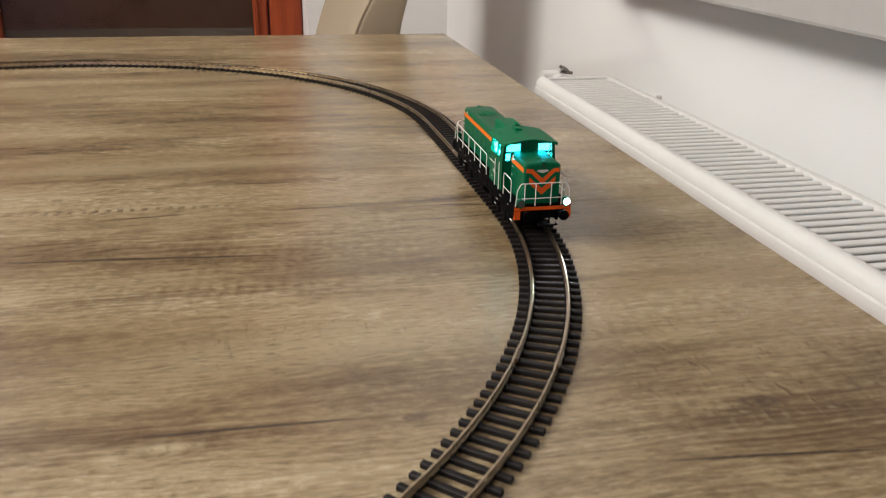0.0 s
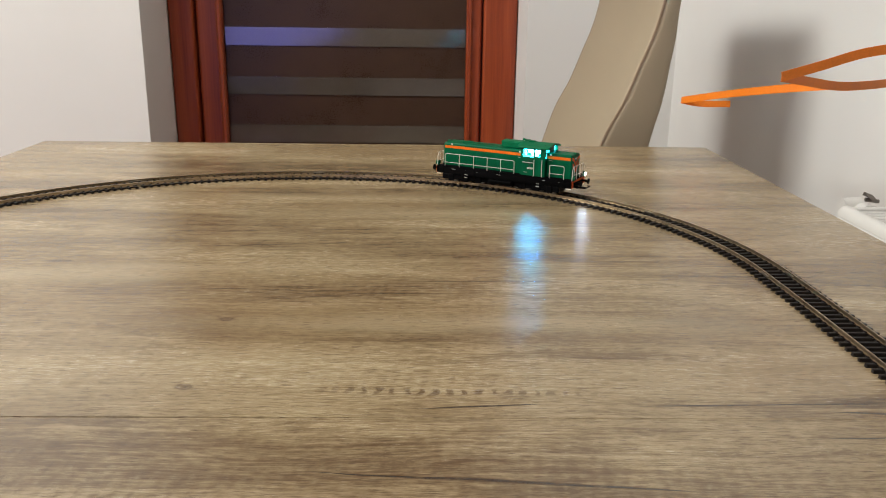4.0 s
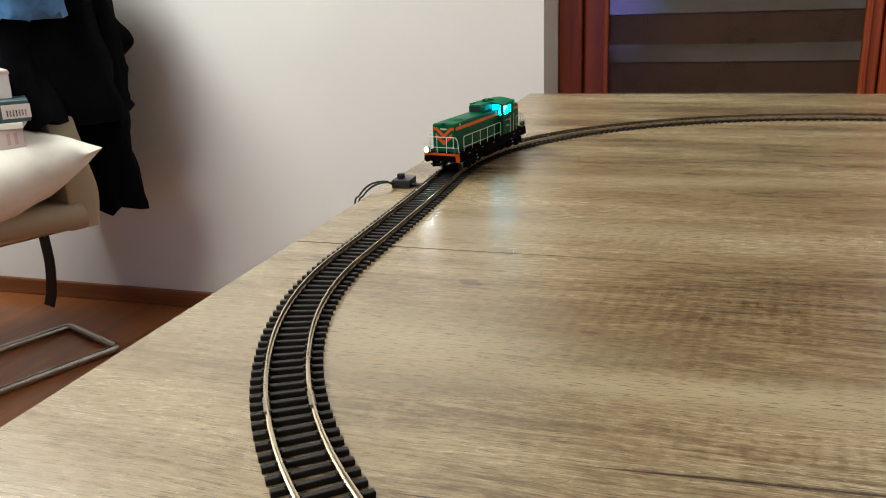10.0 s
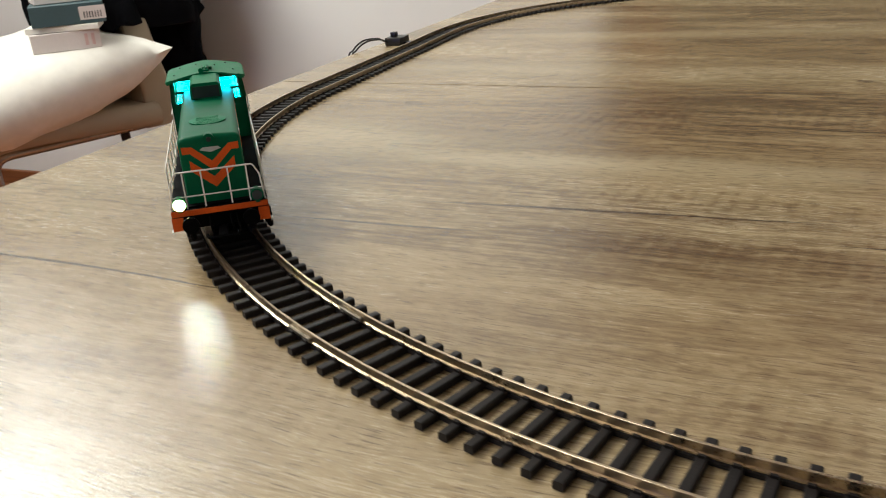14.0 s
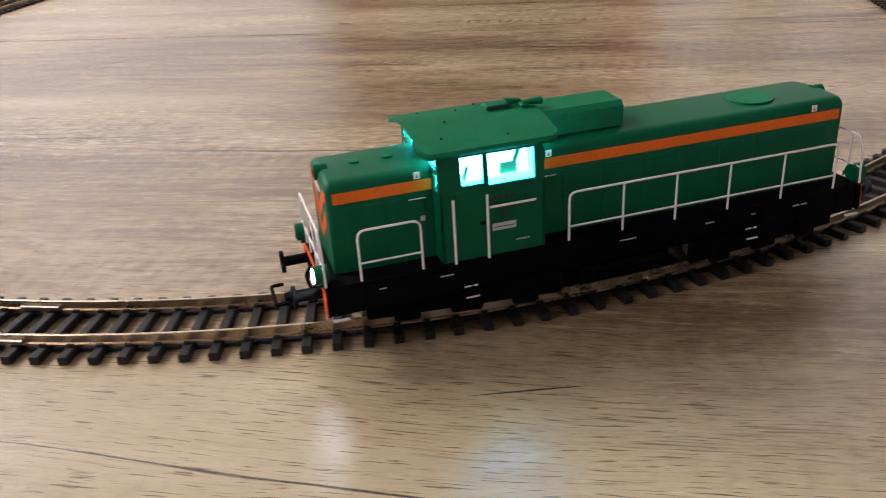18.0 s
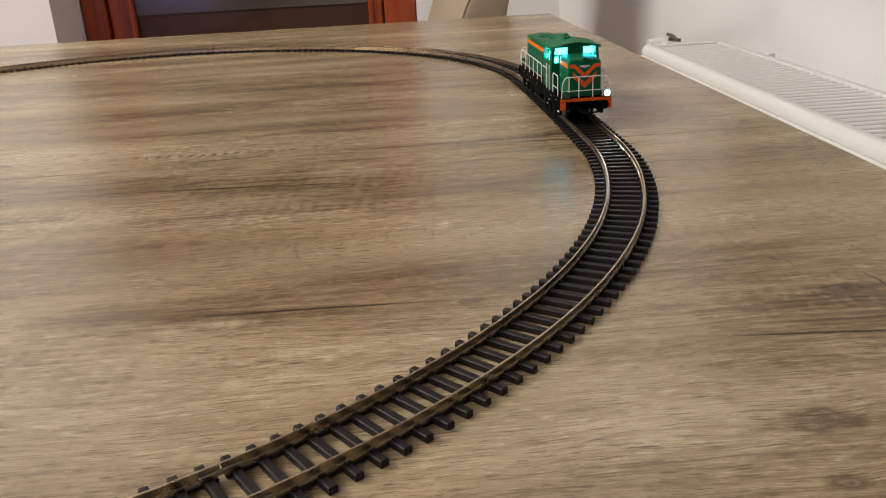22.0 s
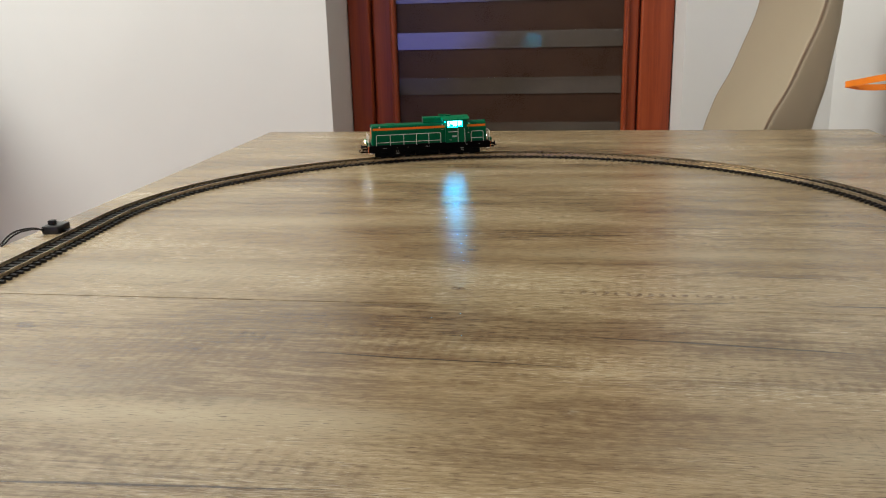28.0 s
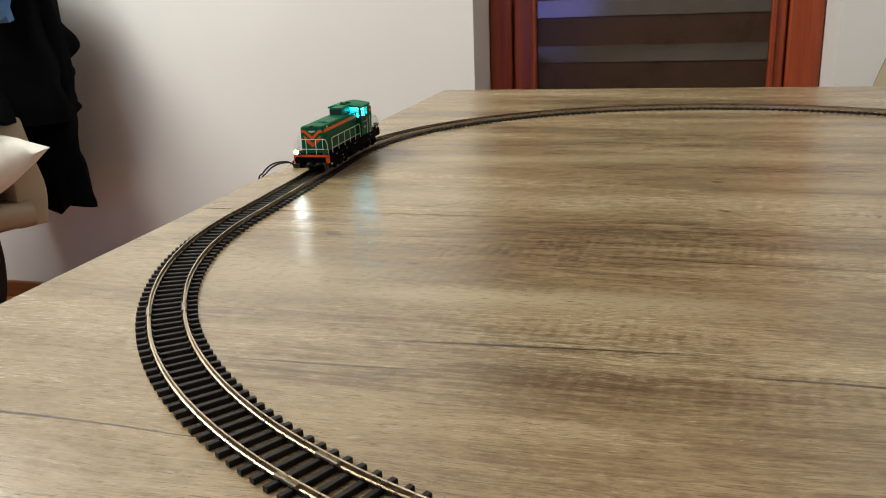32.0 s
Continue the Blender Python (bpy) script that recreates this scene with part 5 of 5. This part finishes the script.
build_strap()
build_box("cardboard_box", "small white carton with pale red print on the pillow", (-1.672, 0.900, 0.602), (0.15, 0.12, 0.042), 50, M_BOXWHITE, [("print_bar", 0.055, 0.062, 0.008, 0.034, M_BOXRED), ("print_bar", 0.040, 0.047, 0.008, 0.034, M_BOXRED)])
build_box("paper_bag", "crumpled pale paper packet on the white carton", (-1.665, 0.905, 0.645), (0.16, 0.11, 0.013), 38, M_PILLOW, [])
build_box("teal_box", "dark teal carton with a white barcode label", (-1.655, 0.91, 0.659), (0.16, 0.11, 0.046), 46, M_BOXTEAL,
          [("sticker", 0.025, 0.082, 0.008, 0.038, M_BOXWHITE)] + [("barcode_bar", 0.034 + k * 0.006, 0.037 + k * 0.006, 0.012, 0.026, M_INK) for k in range(7)])
build_box("cardboard_box", "small white carton on top of the teal box", (-1.69, 0.925, 0.706), (0.12, 0.10, 0.062), 54, M_BOXWHITE, [("print_bar", -0.06, 0.062, 0.052, 0.058, M_BOXRED)])


# ---- on the window sill ----
def build_ribbon():
    r = thing("plastic_strap", (0, 0, 0), "loose orange plastic strap curling out over the table", "strap")
    ring = [(-0.0004, -0.0042), (0.0004, -0.0042), (0.0004, 0.0042), (-0.0004, 0.0042)]
    a = curve([(0.80, 0.12, 0.878), (0.742, 0.22, 0.925), (0.690, 0.285, 0.9375), (0.634, 0.298, 0.9345), (0.592, 0.300, 0.9295), (0.574, 0.300, 0.924), (0.566, 0.300, 0.913), (0.556, 0.300, 0.9060), (0.529, 0.303, 0.9025), (0.486, 0.303, 0.8960), (0.448, 0.300, 0.885), (0.412, 0.294, 0.8755)], 8)
    b = curve([(0.412, 0.294, 0.8755), (0.444, 0.320, 0.8700), (0.496, 0.362, 0.8620), (0.548, 0.402, 0.8600), (0.598, 0.440, 0.8605)], 8)
    c = curve([(0.488, 0.364, 0.8625), (0.472, 0.45, 0.8500), (0.459, 0.56, 0.8330), (0.444, 0.680, 0.8125)], 8)
    d = curve([(0.444, 0.680, 0.8125), (0.468, 0.674, 0.8090), (0.504, 0.664, 0.8100)], 6)
    for p in (a, b, c, d):
        part("loop", sweep(bmesh.new(), p, ring, flat=(0, 0, 1)), M_RIBBON, r)


build_ribbon()


def build_plant():
    p = thing("potted_plant", (0.76, 0.05, 0.874), "houseplant with broad dark green leaves on the window sill", "plant")
    bm = bmesh.new()
    disc(bm, (0, 0, 0.05), 0.048, 0.10, "z", 24, 0.062)
    smooth(part("pot", bm, M_POT, p))
    part("soil", disc(bmesh.new(), (0, 0, 0.099), 0.055, 0.006, "z", 20), M_BLACK, p)

    def leaf(tip, lift, w, face=(0, 0, 1)):
        tip = Vector(tip)
        a, b = Vector((0, 0, 0.10)), tip
        mid = (a + b) / 2 + Vector((0, 0, lift)) + (Vector((0.06, -0.035, 0)) if face[2] < 1 else Vector())
        bm = bmesh.new()
        rows = []
        for i in range(37):
            u = 1 - (1 - i / 36) ** 1.8
            q = a.lerp(mid, u).lerp(mid.lerp(b, u), u)
            d = (mid.lerp(b, u) - a.lerp(mid, u)).normalized()
            side = d.cross(Vector(face)).normalized()
            up = side.cross(d)
            k = w * (0.03 if u < 0.3 else 0.03 + math.sin((u - 0.3) / 0.7 * math.pi) ** 0.45)
            rows.append([bm.verts.new(q + side * k * s + up * (0.25 * abs(s) * k + t * 0.0008)) for s, t in ((-1, 0), (-0.5, 0.5), (0, 0.4), (0.5, 0.5), (1, 0), (0.5, -0.5), (0, -0.8), (-0.5, -0.5))])
        for r0, r1 in zip(rows, rows[1:]):
            for j in range(8):
                bm.faces.new((r0[j], r0[(j + 1) % 8], r1[(j + 1) % 8], r1[j]))
        bm.faces.new(rows[0]), bm.faces.new(rows[-1])
        smooth(part("leaf", bm, M_LEAF, p, "broad dark green leaf"), 60)

    leaf((-0.152, 0.208, -0.001), 0.42, 0.062, (-0.5, -0.86, 0.1))
    for tip, lift, w in ( ((-0.06, 0.20, 0.16), 0.12, 0.034), ((0.04, -0.20, 0.10), 0.16, 0.036), ((-0.16, -0.10, 0.10), 0.15, 0.034), ((0.02, 0.06, 0.33), 0.06, 0.032), ((-0.10, 0.02, 0.26), 0.10, 0.034)):
        leaf(tip, lift, w)


build_plant()


# ---- the far side of the room ----
def build_television():
    t = thing("television", (-1.08, -2.985, 0.0), "wide television on a low dark stand, its picture glowing blue", "television")
    part("stand", box(bmesh.new(), -0.65, 0.65, -0.05, 0.32, 0.0, 0.42, 0.004), M_BOXTEAL, t)
    part("foot", box(bmesh.new(), -0.18, 0.18, 0.0, 0.18, 0.42, 0.435, 0.003), M_PLASTIC, t)
    part("neck", box(bmesh.new(), -0.04, 0.04, 0.055, 0.075, 0.43, 0.52), M_PLASTIC, t)
    part("case", box(bmesh.new(), -0.49, 0.49, 0.05, 0.09, 0.48, 1.04, 0.004), M_PLASTIC, t)
    part("screen", box(bmesh.new(), -0.475, 0.475, 0.091, 0.0935, 0.495, 1.025), M_SCREEN, t, "glowing blue screen")


build_television()


# ---- movement: the train runs round the oval, its bogies turn into the curve, its wheels roll ----
ALONG = [(0, 0.0314), (1.5, 0.2435), (3, 0.4473), (6, 0.8034), (8.5, 1.0890), (10, 1.2524), (11, 1.3703), (12, 1.5105), (13, 1.6550), (14, 1.7768), (16.5, 2.0916), (18, 2.2632), (20, 2.5122), (21, 2.6390), (22, 2.7768), (23, 2.9102), (24.5, 3.1195), (27, 3.4219), (28, 3.5390), (30, 3.7655), (32, 3.9962)]


def along(t):
    """Length run along the track at t seconds, smooth through the rows above."""
    k = max(0, min(len(ALONG) - 2, sum(1 for a, _ in ALONG if a <= t) - 1))
    def slope(i):
        i = max(1, min(len(ALONG) - 2, i))
        return (ALONG[i + 1][1] - ALONG[i - 1][1]) / (ALONG[i + 1][0] - ALONG[i - 1][0])
    (t0, s0), (t1, s1) = ALONG[k], ALONG[k + 1]
    h, u = t1 - t0, (t - t0) / (t1 - t0)
    return s0 * (1 + 2 * u) * (1 - u) ** 2 + h * slope(k) * u * (1 - u) ** 2 + s1 * u * u * (3 - 2 * u) + h * slope(k + 1) * u * u * (u - 1)


def loco_pose(s):
    (a, ha), (b, hb) = on_track(s + PIVOT), on_track(s - PIVOT)
    d = a - b
    turn = math.atan2(d.y, d.x)
    m = (a + b) / 2
    return SPIN @ Matrix.Translation((m.x, m.y, TOP)) @ pose(0, 0, 0, 0, 0, math.degrees(turn)), math.degrees(ha - turn), math.degrees(hb - turn)


def motions():
    body, yaw = [], ([], [])
    for i in range(161):
        t = i * 0.2
        m, f, b = loco_pose(along(t))
        body.append((t, m))
        for k, a in enumerate((f, b)):
            yaw[k].append((t, pose((1 - 2 * k) * PIVOT, 0, 0, 0, 0, (a + 180) % 360 - 180)))
    walk(LOCO, body)
    for k, bog in enumerate(BOGIES):
        walk(bog, yaw[k])
        for w in [o for o in bog.children if o.name.startswith("wheelset")]:
            at = w.matrix_basis.translation.copy()
            walk(w, [(i / 15, Matrix.Translation(at) @ pose(0, 0, 0, 0, math.degrees((along(min(32, i / 15)) - along(0)) / 0.0057), 0)) for i in range(481)])


motions()
